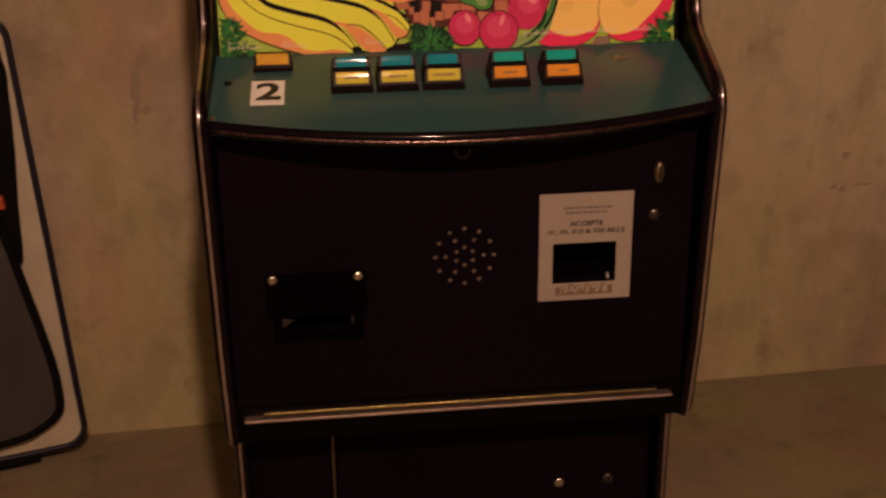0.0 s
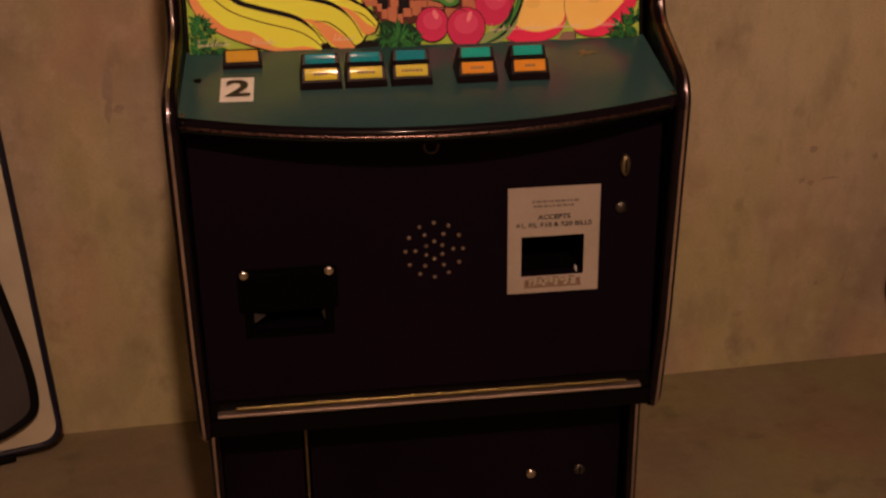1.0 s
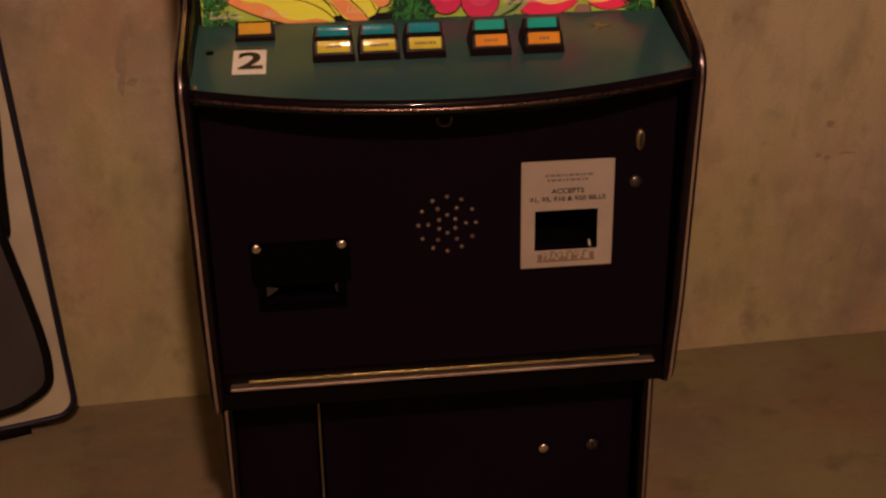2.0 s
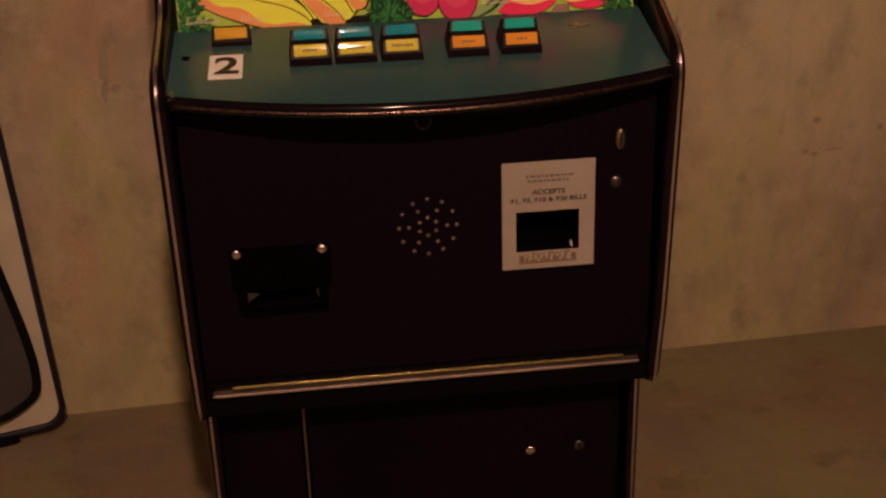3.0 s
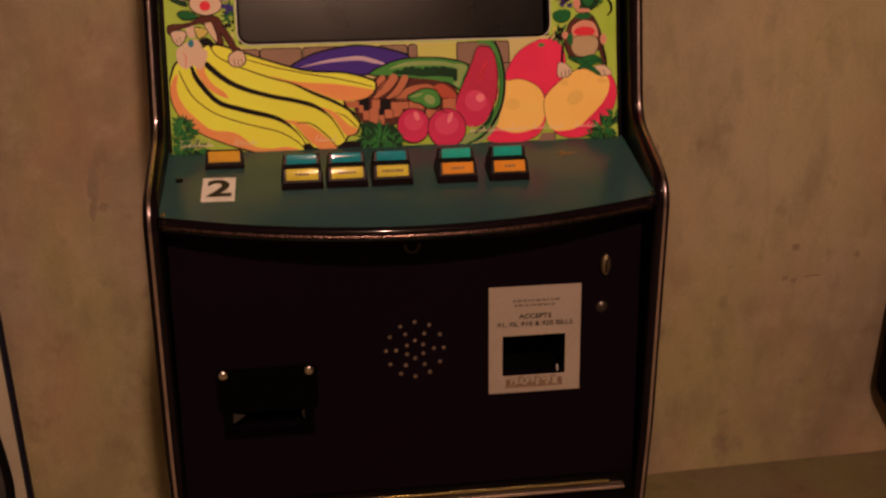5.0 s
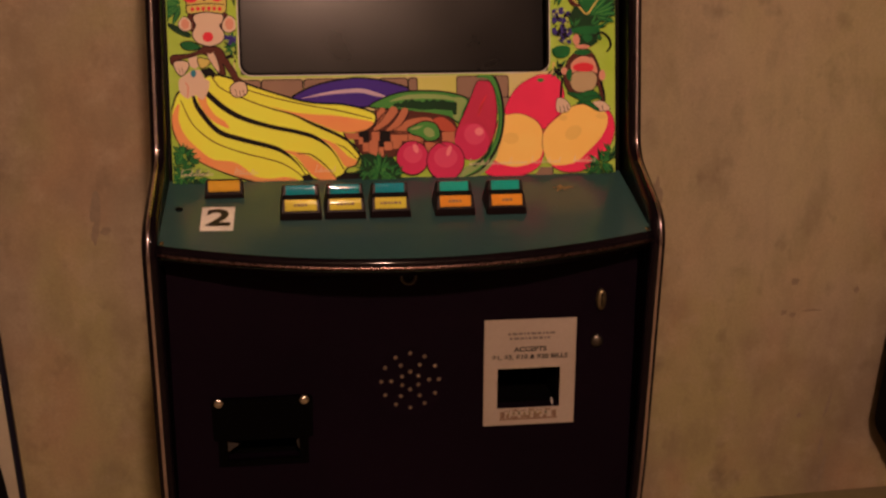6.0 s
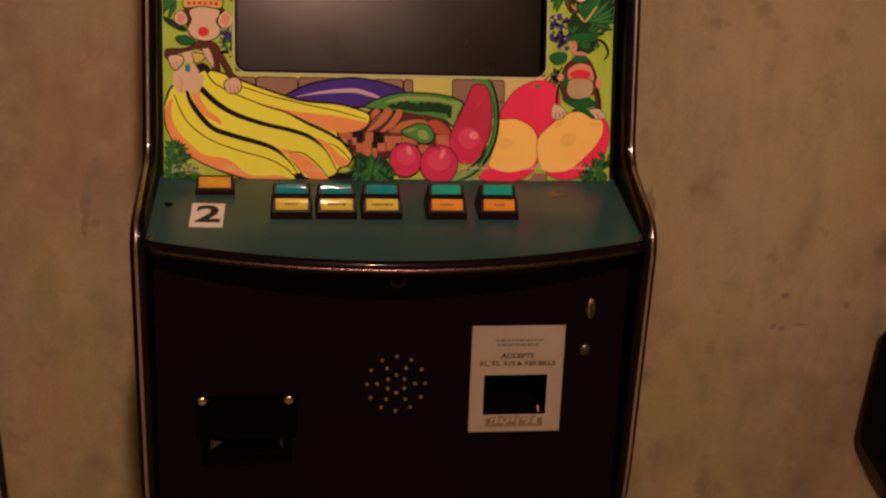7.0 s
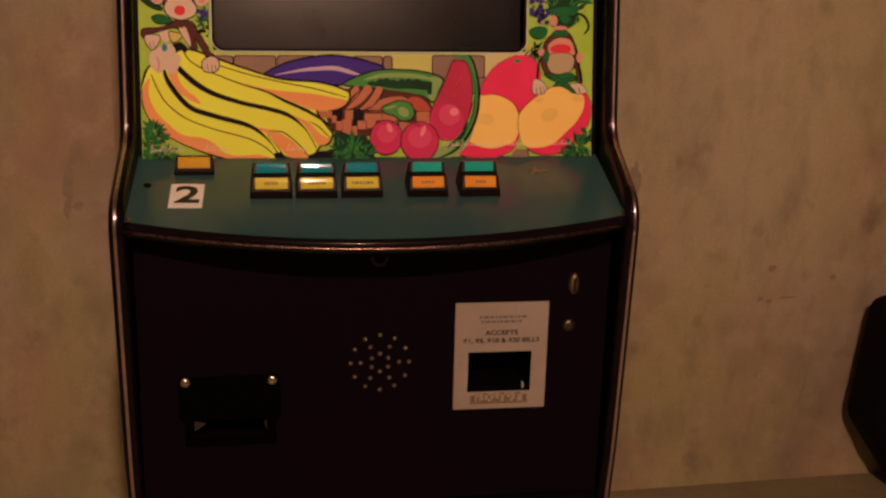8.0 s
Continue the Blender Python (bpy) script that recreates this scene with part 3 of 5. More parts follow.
# piano hinge and strip under the door
hinge = part("piano_hinge", block(-0.252, 0.250, 0.5350, 0.5384, 0.001, 0.003, 0.0005), BRASS, machine, "worn brass piano hinge", DOOR)
for k in range(50):
    bm = turned([(0.0017, 0), (0.0017, 0.0093)], 12) if k == 0 else None
    if bm:
        knuckle = part("knuckle", bm, BRASS, hinge, m=pose(-0.2495, 0.5367, 0.004, 0, 90, 0))
    else:
        ob = new("knuckle", knuckle.data)
        ob.parent, ob.matrix_basis = hinge, pose(-0.2495 + k * 0.00998, 0.5367, 0.004, 0, 90, 0)
part("front_strip", block(-0.276, 0.271, 0.5245, 0.5290, -0.012, 0.005, 0.0018, 3), STRIP, machine, "dull aluminium strip below the hinge", DOOR)
part("step_board", block(XL, XR, 0.008, 0.106, 0.495, 0.5175), SIDE, machine)
part("hinge_rail", block(XL, XR, 0.012, 0.03, 0.519, 0.546), SIDE, machine)

# lower cash door, set back under the step
LOW = facing((CX, 0.118, 0), (0, 0, 1))
part("cash_door", block(-0.163, UR - 0.004, 0.05, 0.478, -0.018, 0, 0.001), LAMINATE, machine, "black laminate lower door", LOW)
part("lower_panel", block(UL + 0.002, -0.173, 0.03, 0.490, -0.018, -0.001, 0.001), LAMINATE, machine, m=LOW)
part("lower_rail", block(UL + 0.002, UR - 0.002, 0.4805, 0.494, -0.016, -0.002), LAMINATE, machine, m=LOW)
part("kick_rail", block(-0.170, UR - 0.002, 0.0, 0.047, -0.018, -0.003), LAMINATE, machine, m=LOW)
part("side_hinge", block(-0.1700, -0.1662, 0.06, 0.4585, -0.004, 0.0015, 0.001), DULL_BRASS, machine, "narrow brass hinge strip", LOW)
screw("cash_screw", 0.1505, 0.3330, 0.0078, LOW, machine)
latch = part("cash_lock", turned([(0.009, 0), (0.009, 0.004), (0.0075, 0.006), (0.002, 0.0062)], 18), STEEL, machine, "dark key lock", LOW @ pose(0.2215, 0.3345, 0), True)
part("key_slot", block(-0.001, 0.001, -0.0055, 0.0055, 0.006, 0.0068), VOID, latch)

# button panel with a bowed front edge
PAN = facing((CX, -0.035, 0.925), (0, 1, 0.285))
BOW, DEEP = 0.0445, 0.150


def lip(u):
    return -BOW * (1 - ((2 * u - UL - UR) / (UR - UL)) ** 2)


edge = [(u, lip(u)) for u in (UL + (UR - UL) * k / 32 for k in range(33))]
part("button_panel", slab([*edge, (UR, DEEP), (UL, DEEP)], -0.018, 0), PANEL, machine, "dark teal laminate button panel", PAN)
part("panel_lip", tube([Vector((u, v + 0.0005, -0.0078)) for u, v in edge], 0.0080, 14, up=(0, 0, 1)), MOULD, machine, "glossy dark bowed edge moulding", PAN, True)
part("lip_line", tube([Vector((u, v - 0.0072, -0.0086)) for u, v in edge], 0.0021, 10, up=(0, 0, 1)), LIP_TRIM, machine, "thin chrome line along the panel edge", PAN, True)
# apron under the bowed edge, curving back to the door
bm = bmesh.new()
rows = []
for d, f in ((-0.018, 0.97), (-0.03, 0.9), (-0.036, 0.6), (-0.038, 0.12)):
    rows.append([bm.verts.new((u, v * f + 0.002 + (1 - f) * 0.04, d)) for u, v in edge])
for a, c in zip(rows, rows[1:]):
    for k in range(32):
        bm.faces.new((a[k + 1], a[k], c[k], c[k + 1]))
part("panel_apron", bm, LAMINATE, machine, m=PAN, smooth=True)
for x in (UL + 0.004, UR - 0.004):
    part("panel_bracket", block(x - 0.0025, x + 0.0025, 0.0, 0.006, -0.020, 0.0015, 0.001), BRASS, machine, "small brass end bracket", PAN)
screw("panel_screw", -0.267, 0.0795, 0.0045, PAN, machine, BLACK, 0.3, "black panel screw")
part("worn_print", slab([(0.0 + (0.010 + 0.006 * math.sin(3 * a + 1)) * math.cos(a), (0.006 + 0.003 * math.sin(5 * a)) * math.sin(a)) for a in (2 * math.pi * k / 28 for k in range(28))], 0.0002, 0.0005), WORN, machine, "worn remains of a gold print", PAN @ pose(0.199, 0.107, 0))


def wedge(u0, u1, prof):
    """A button body: a side outline (v, w) drawn out across u, with rounded edges."""
    m_outline = [(v, w) for v, w in prof]
    bm = slab(m_outline, u0, u1)
    for v in bm.verts:
        v.co = Vector((v.co.z, v.co.x, v.co.y))
    for v in bm.verts:
        v.co.x *= 1.09 - 5.5 * v.co.z
    bmesh.ops.recalc_face_normals(bm, faces=bm.faces[:])
    bmesh.ops.bevel(bm, geom=bm.edges[:], offset=0.0014, segments=2, affect="EDGES", profile=0.5)
    return bm


def lens(h, mat, parent, label, m, w=0.0184):
    """A window cap, slightly domed across its height."""
    bm = bmesh.new()
    n = 10
    rows = [[bm.verts.new((x, h * k / n, 0.0004 * (1 - (2 * k / n - 1) ** 2) + 0.0001)) for x in (-w, w)] for k in range(n + 1)]
    base = [[bm.verts.new((x, h * k / n, -0.0012)) for x in (-w, w)] for k in (0, n)]
    for a, c in zip(rows, rows[1:]):
        bm.faces.new((a[0], a[1], c[1], c[0]))
    bm.faces.new((base[0][0], base[0][1], rows[0][1], rows[0][0]))
    bm.faces.new((rows[-1][0], rows[-1][1], base[1][1], base[1][0]))
    bm.faces.new([base[0][0], *[q[0] for q in rows], base[1][0]])
    bm.faces.new([base[0][1], *[q[1] for q in rows], base[1][1]][::-1])
    bmesh.ops.recalc_face_normals(bm, faces=bm.faces[:])
    return part("window_cap", bm, mat, parent, label, m, smooth=False)


def game_button(x, rear, front_mat, words, label):
    b = part("game_button", wedge(-0.0225, 0.0225, [(0.0, 0), (0.002, 0.0095), (0.004, 0.011), (0.0125, 0.0217), (0.021, 0.0217), (0.0288, 0.0317), (0.036, 0.029), (0.040, 0)]), CAP_BLACK, machine, label, PAN @ pose(x - 0.0006, 0.0455, 0))
    front_lens = facing((0, 0.0040, 0.0110), (0, 0.0085, 0.0117))
    lens(0.0132, front_mat, b, "glossy legend window", front_lens)
    bars = bmesh.new()
    t = -words / 2
    k = 0
    while t < words / 2:
        step = (0.0035, 0.005, 0.0042)[k % 3]
        box(bars, t, t + step - 0.0011, 0.0050, 0.0078, 0.0007, 0.0008)
        t, k = t + step, k + 1
    part("legend", bars, FADED, b, "faded unreadable legend", front_lens)
    lens(0.0112, rear, b, "glossy coloured window", facing((0, 0.0218, 0.0227), (0, 0.0085, 0.0117)), 0.0170)
    return b


for x, words in ((-0.1245, 0.016), (-0.0725, 0.020), (-0.0195, 0.024)):
    game_button(x, TEAL_LENS, YELLOW_LENS, words, "black hold button with teal and yellow windows")
for x, words in ((0.0575, 0.016), (0.1195, 0.011)):
    game_button(x, GREEN_LENS, ORANGE_LENS, words, "black game button with green and orange windows")
b = part("game_button", wedge(-0.0215, 0.0215, [(0.0, 0), (0.002, 0.006), (0.004, 0.0075), (0.013, 0.0182), (0.020, 0.017), (0.024, 0)]), CAP_BLACK, machine, "black collect button with an amber window", PAN @ pose(-0.2150, 0.1025, 0))
lens(0.0132, AMBER_LENS, b, "glossy amber window", facing((0, 0.0042, 0.0080), (0, 0.009, 0.0107)))

sticker = part("number_sticker", slab(rrect(-0.019, 0.019, -0.0272, 0.0272, 0.001), 0.0003, 0.0007), STICKER, machine, "white square sticker with a black two", PAN @ pose(-0.2215, 0.0545, 0, 0, 0, -1.5))
lettering("2", 0.052, INKY, pose(0.001, 0.0, 0.0012) @ Matrix.Diagonal((1.12, 1.0, 1, 1)), sticker, weight=0.026)

# bezel panel with the picture tube
ART = facing((0, 0.105, 0.962), (0, 0.17, 1))
SCREEN = (-0.1885, 0.1945, 0.1325, 0.425)
bezel = part("bezel_panel", holed_sheet(-0.2745, 0.2805, -0.004, 0.50, [SCREEN], 0.006), LIME, machine, "lime printed bezel with fruit artwork", ART)
for x0, x1 in ((XL, -0.275), (0.281, XR)):
    part("bezel_filler", block(x0, x1, -0.004, 0.50, -0.018, -0.004, 0.001), SIDE, machine, "black strip beside the bezel", ART)


def frame_ring(outer, inside, w):
    bm = bmesh.new()
    a = [bm.verts.new((*p, w)) for p in outer]
    c = [bm.verts.new((*p, w)) for p in inside]
    n = len(a)
    for i in range(n):
        bm.faces.new((a[i], a[(i + 1) % n], c[(i + 1) % n], c[i]))
    return bm


part("screen_border", frame_ring(rrect(SCREEN[0] - 0.0022, SCREEN[1] + 0.0022, SCREEN[2] - 0.0022, SCREEN[3] + 0.0022, 0.0162), rrect(SCREEN[0], SCREEN[1], SCREEN[2], SCREEN[3], 0.014), 0.0003), PALE, bezel, "pale line round the screen")
part("screen_mask", frame_ring(rrect(SCREEN[0] - 0.0008, SCREEN[1] + 0.0008, SCREEN[2] - 0.0008, SCREEN[3] + 0.0008, 0.0145), rrect(SCREEN[0] + 0.0022, SCREEN[1] - 0.0022, SCREEN[2] + 0.0022, SCREEN[3] - 0.0022, 0.0125), 0.0006), BLACK, bezel)
bm = bmesh.new()
N = 16
cx0, cy0 = (SCREEN[0] + SCREEN[1]) / 2, (SCREEN[2] + SCREEN[3]) / 2
hw, hh = (SCREEN[1] - SCREEN[0]) / 2 + 0.01, (SCREEN[3] - SCREEN[2]) / 2 + 0.01
grid = [[bm.verts.new((cx0 + hw * (2 * i / N - 1), cy0 + hh * (2 * j / N - 1), -0.024 - 0.006 * (2 * i / N - 1) ** 2 - 0.006 * (2 * j / N - 1) ** 2)) for i in range(N + 1)] for j in range(N + 1)]
for j in range(N):
    for i in range(N):
        bm.faces.new((grid[j][i], grid[j][i + 1], grid[j + 1][i + 1], grid[j + 1][i]))
part("picture_tube", bm, GLASS, machine, "dark dusty switched-off picture tube", ART @ pose(cx0, cy0, 0, -3.0, 2.0, 0) @ pose(-cx0, -cy0, 0), True)

# printed artwork: thin layers of ink on the bezel, sizes in millimetres
LAYER = 0.000011
printed = itertools.count()


def ink(name, bm, mat):
    return part(name, bm, mat, bezel)


def height():
    """Each print lies a hair above the one before it."""
    return 0.0004 + LAYER * next(printed)


def flat(outline, z, bm=None):
    bm = bm or bmesh.new()
    f = bm.faces.new([bm.verts.new((p[0] / 1000, p[1] / 1000, z)) for p in outline])
    if sum(a[0] * c[1] - c[0] * a[1] for a, c in zip(outline, [*outline[1:], outline[0]])) < 0:
        f.normal_flip()
    return bm


def trimmed(p):
    """Keeps a print on the bezel and off the screen."""
    x, y = min(max(p[0], -273.5), 279.5), max(p[1], -3.5)
    left, right, low = SCREEN[0] * 1000 - 4, SCREEN[1] * 1000 + 4, SCREEN[2] * 1000 - 4
    if left < x < right and y > low:
        d = {"l": x - left, "r": right - x, "b": y - low}
        side = min(d, key=d.get)
        x, y = (left, y) if side == "l" else (right, y) if side == "r" else (x, low)
    return x, y


def poly(name, mat, points):
    ink(name, flat([trimmed(p) for p in points], height()), mat)


def oval(name, mat, x, y, rx, ry, rot):
    c, s = math.cos(radians(rot)), math.sin(radians(rot))
    pts = [(rx * math.cos(a), ry * math.sin(a)) for a in (2 * math.pi * k / 32 for k in range(32))]
    poly(name, mat, [(x + c * a - s * d, y + s * a + c * d) for a, d in pts])


def blob(name, mat, points):
    poly(name, mat, [(p[0], p[1]) for p in spline([(x, y) for x, y in points], 6, True)])


def ribbon(path, closed=False):
    """A flat band along (x, y, width) points."""
    z = height()
    bm = bmesh.new()
    n = len(path)
    pairs = []
    for i, p in enumerate(path):
        a, c = (path[i - 1], path[(i + 1) % n]) if closed else (path[max(i - 1, 0)], path[min(i + 1, n - 1)])
        d = Vector((c.x - a.x, c.y - a.y)).normalized()
        off = Vector((-d.y, d.x)) * p.z / 2
        pairs.append([bm.verts.new((*(v / 1000 for v in trimmed(q)), z)) for q in ((p.x + off.x, p.y + off.y), (p.x - off.x, p.y - off.y))])
    for i in range(n if closed else n - 1):
        a, c = pairs[i], pairs[(i + 1) % n]
        bm.faces.new((a[1], c[1], c[0], a[0]))
    return bm, z


def shape(name, mat, points, line):
    """A filled shape with an inked outline."""
    path = spline([(x, y, line) for x, y in points], 6, True)
    poly(name, mat, [(p.x, p.y) for p in path])
    ink(name + "_outline", ribbon(path, True)[0], INK)


def stroke(name, mat, points, widths):
    """A brush stroke of changing width with round ends."""
    path = spline([(x, y, w) for (x, y), w in zip(points, widths)], 8)
    bm, z = ribbon(path)
    for end in (path[0], path[-1]):
        r = max(end.z, 0.1) / 2
        flat([trimmed((end.x + r * math.cos(a), end.y + r * math.sin(a))) for a in (2 * math.pi * k / 14 for k in range(14))], z + LAYER * 0.4, bm)
    ink(name, bm, mat)


def fan(name, x, y, r, count, seed, spread, mid):
    """A tuft of pointed painted leaves."""
    rnd = random.Random(seed)
    z = height()
    dark, green, light = bmesh.new(), bmesh.new(), bmesh.new()
    for k in range(count):
        a = radians(mid + spread * (k / count - 0.5) + rnd.uniform(-14, 14))
        n, w = r * rnd.uniform(0.6, 1.0), r * rnd.uniform(0.08, 0.15)
        base = r * rnd.uniform(0.0, 0.2)
        c, s = math.cos(a), math.sin(a)
        green_too = rnd.random() < 0.8
        for bm, grow, lift in ((dark, 1.0, 0.0), (green, 0.7, 1.0), (light, 0.16, 2.0)):
            if bm is not dark and not green_too:
                continue
            leaf = [(base, 0), (base + 0.3 * n, w * grow), (base + 0.65 * n, 0.8 * w * grow), (base + n * (0.94 + 0.06 * grow), 0), (base + 0.65 * n, -0.8 * w * grow), (base + 0.3 * n, -w * grow)]
            pts = [trimmed((x + c * p - s * q, y + s * p + c * q)) for p, q in leaf]
            if len({(round(p[0], 3), round(p[1], 3)) for p in pts}) == len(pts):
                flat(pts, z + LAYER * (lift + 0.02 * k), bm)
    for _ in range(3):
        next(printed)
    ink(name, dark, DARK_LEAF)
    ink(name, green, LEAF)
    ink(name, light, GREEN)


def dots(name, mat, x, y, rx, ry, r, count, seed):
    """A loose cluster of berries."""
    rnd = random.Random(seed)
    z = height()
    bm = bmesh.new()
    for k in range(count):
        px, py, pr = x + rnd.uniform(-rx, rx), y + rnd.uniform(-ry, ry), r * rnd.uniform(0.6, 1.1)
        flat([trimmed((px + pr * math.cos(a), py + pr * math.sin(a))) for a in (2 * math.pi * j / 12 for j in range(12))], z + LAYER * 0.02 * k, bm)
    ink(name, bm, mat)


def stone(name, x0, y0, x1, y1):
    poly(name, INK, rrect(x0 - 1.2, x1 + 1.2, y0 - 1.2, y1 + 1.2, 4))
    poly(name, STONE, rrect(x0, x1, y0, y1, 3.5))


def script(name, x, y, length, seed):
    """Unreadable pale script as a row of fine slanted bars."""
    rnd = random.Random(seed)
    z = height()
    bm = bmesh.new()
    t = 0.0
    while t < length:
        h = rnd.choice((3.0, 3.4, 4.0, 7.0)) if t > 0 else 9.0
        flat([(x + t, y - 1.5), (x + t + 0.8, y - 1.5), (x + t + 1.2 + h * 0.3, y - 1.5 + h), (x + t + 0.4 + h * 0.3, y - 1.5 + h)], z, bm)
        flat([(x + t + 0.8, y - 1.5), (x + t + 2.4, y - 0.3), (x + t + 2.4, y + 0.2), (x + t + 0.8, y - 0.8)], z + LAYER * 0.3, bm)
        t += rnd.uniform(2.2, 3.4)
    ink(name, bm, SCRIPT_INK)


poly("cream_ground", CREAM_INK, [(-196, 152), (-193, 131), (-178, 128), (-90, 130), (18, 130.5), (120, 131), (203, 133), (202.5, 114.6), (158.8, 102.6), (31.5, 84.9), (-160.4, 91.4), (-200, 118.1)])
poly("cream_ground", YELLOW_INK, [(27, 126.6), (76.5, 127.3), (76.4, 105.7), (50.2, 109.1), (27, 110.1)])
stone("stone_print", -189, 113.7, -165.3, 125)
stone("stone_print", -163.3, 103.7, -114.4, 125.5)
stone("stone_print", -111.7, 107.3, -64.9, 125.8)
stone("stone_print", -19.3, 107.7, 15, 125.6)
stone("stone_print", 17.2, 108.9, 27, 125.7)
stone("stone_print", 77.6, 100.7, 142, 126.8)
stone("stone_print", 125.6, 81.6, 145.7, 100)
shape("eggplant_print", PURPLE, [(-129.2, 102.9), (-108, 115.2), (-85.5, 122.1), (-53.3, 127), (-29.3, 125.8), (-6.5, 121.2), (17.7, 111.7), (-10.1, 102), (-33, 91.7), (-65.4, 91.6), (-85.8, 94.9), (-113, 99.6)], 2.2)
stroke("eggplant_shine", LILAC, [(-115, 103), (-85.6, 108.5), (-65.1, 110.7), (-42.5, 111.4), (-23.9, 106.7), (-10.1, 102.7)], [0.7, 3.3, 4.6, 5.2, 4.6, 1.0])
shape("melon_print", GREEN, [(-32.1, 91.2), (-14.8, 102), (8.4, 108.9), (33.9, 110.2), (64.3, 108), (90.5, 99.6), (86.6, 85), (79.5, 69.3), (64.2, 78.1), (31.5, 83.1), (3.6, 87.6)], 1.9)
blob("melon_shine", PALE_GREEN, [(73.6, 101.1), (88.9, 97.7), (83, 82.7), (78.3, 72.3), (71.3, 78.1), (76.4, 87.3)])
blob("melon_shine", PALE_GREEN, [(-7.9, 97.4), (10.7, 104.4), (33.9, 106), (64.3, 103.9), (76, 97.7), (54.9, 99.7), (33.9, 100.5), (10.7, 99.8)])
poly("melon_band", DARK_LEAF, [(-4.4, 93.6), (3.7, 96.8), (6, 94.5), (13, 100.2), (15.7, 97.7), (21.1, 101), (24.6, 97.5), (30.4, 98.2), (33.9, 95.9), (38.5, 99.6), (43.2, 97.4), (47.9, 99.9), (52.5, 97.2), (59.6, 99.2), (64.2, 96.5), (77.1, 95.1), (76.4, 80.4), (73.1, 79), (70.1, 85), (50.2, 86.8), (33.8, 86.3), (15.2, 89), (0.2, 90.4)])
blob("basket_ground", BROWN, [(-27.6, 86.6), (-10.3, 87.6), (12.9, 85.8), (38.5, 83.8), (64.2, 78.1), (76.4, 66.5), (74.8, 54.9), (64.2, 45.6), (38.3, 38.8), (10.3, 34.2), (-8.4, 27.3), (-38.5, 29.8), (-52.1, 45.9), (-49.7, 61.9), (-31.2, 68.8)])
blob("plank_print", PLANK, [(-2.4, 60.1), (10.5, 72.3), (31.5, 77.3), (45.5, 74.6), (45.4, 61.4), (26.7, 59.6)])
blob("plank_print", BRICK, [(46.4, 73), (57.2, 77.1), (69.4, 70), (74.8, 60), (57.1, 60.5)])
stroke("plank_print", PLANK, [(-16.7, 86.7), (-21.8, 81.4), (-26.1, 73.8)], [6.9, 5.5, 2.3])
stroke("plank_print", PLANK, [(-2.9, 86), (-13.8, 74.5), (-26.2, 63.8)], [10.6, 11.1, 5.1])
stroke("plank_print", PLANK, [(11, 85.3), (3.5, 73.4), (-10.4, 62.4)], [8.8, 8.8, 4.6])
stroke("plank_line", INK, [(-9.1, 86.7), (-18.4, 74.5), (-29.4, 63.8)], [1.2, 1.2, 0.9])
stroke("plank_line", INK, [(5.9, 86), (-2.3, 73.4), (-13.9, 61.9)], [1.2, 1.2, 0.9])
stroke("plank_line", INK, [(16.4, 84.4), (10.5, 72.9), (-1.2, 61.4)], [1.2, 1.2, 0.9])
stroke("plank_line", INK, [(-26.6, 61.9), (-1.2, 60.5), (31.4, 60), (73.6, 58.2)], [0.9, 1.2, 1.2, 0.9])
poly("plank_print", PLANK, [(-68, 59.7), (-46.9, 59.6), (-47, 51.6), (-68.1, 51.7)])
poly("plank_print", PLANK, [(-30.8, 60.5), (-21.1, 60.5), (-21.2, 49.5), (-30.9, 49.5)])
poly("plank_print", PLANK, [(-34.1, 49.5), (-23, 49.5), (-23.2, 30.2), (-34.3, 30.2)])
poly("plank_print", PLANK, [(-6.8, 56.4), (14.1, 56.4), (14.1, 48.1), (-6.8, 48.1)])
poly("plank_print", PLANK, [(-4.5, 48.1), (6.6, 48.1), (6.6, 38.8), (-4.6, 38.9)])
poly("plank_print", PLANK, [(-42, 47.2), (-34.6, 47.2), (-34.7, 36.2), (-42.1, 36.2)])
poly("plank_print", PLANK, [(-22.2, 41.2), (-16.2, 41.2), (-16.3, 30.1), (-22.3, 30.2)])
poly("plank_print", PLANK, [(-47, 54.1), (-41.5, 54.1), (-41.6, 45.4), (-47.1, 45.4)])
poly("plank_print", PLANK, [(-15.2, 47.7), (-5.5, 47.6), (-5.5, 37.5), (-15.3, 37.5)])
poly("plank_print", PLANK, [(15.1, 56.8), (33.7, 56.8), (33.7, 45.2), (15, 45.3)])
poly("plank_print", PLANK, [(36, 46.2), (57.6, 46.1), (57.6, 31.7), (36, 31.8)])
poly("plank_print", PLANK, [(57.6, 58.6), (74.1, 58.6), (74.1, 45.6), (57.6, 45.7)])
poly("plank_print", PLANK, [(-65.9, 49.4), (-59, 49.3), (-59, 45.9), (-65.9, 45.9)])
poly("plank_line", INK, [(-46.4, 61.9), (-33.6, 61.9), (-34.2, 47.7), (-41.1, 47.7), (-41.5, 54.1), (-46.5, 54.6)])
poly("plank_line", INK, [(-20.2, 61), (-7.7, 61), (-8.2, 48.1), (-15.7, 47.7), (-16.2, 41.7), (-21.7, 41.7)])
shape("pepper_print", GREEN, [(13.5, 62.8), (22.1, 67.7), (36.1, 72.5), (49.7, 68.8), (55, 57.7), (50.8, 49.4), (38.8, 47.8), (29, 53.6), (19.7, 56.4)], 1.6)
oval("pepper_shine", PALE_GREEN, 41.2, 58.4, 7.39207, 5.48861, -35)
stroke("pepper_shine", PALE_GREEN, [(17.9, 62.8), (25.6, 64.2), (32.6, 66.5)], [1.2, 3.2, 0.9])
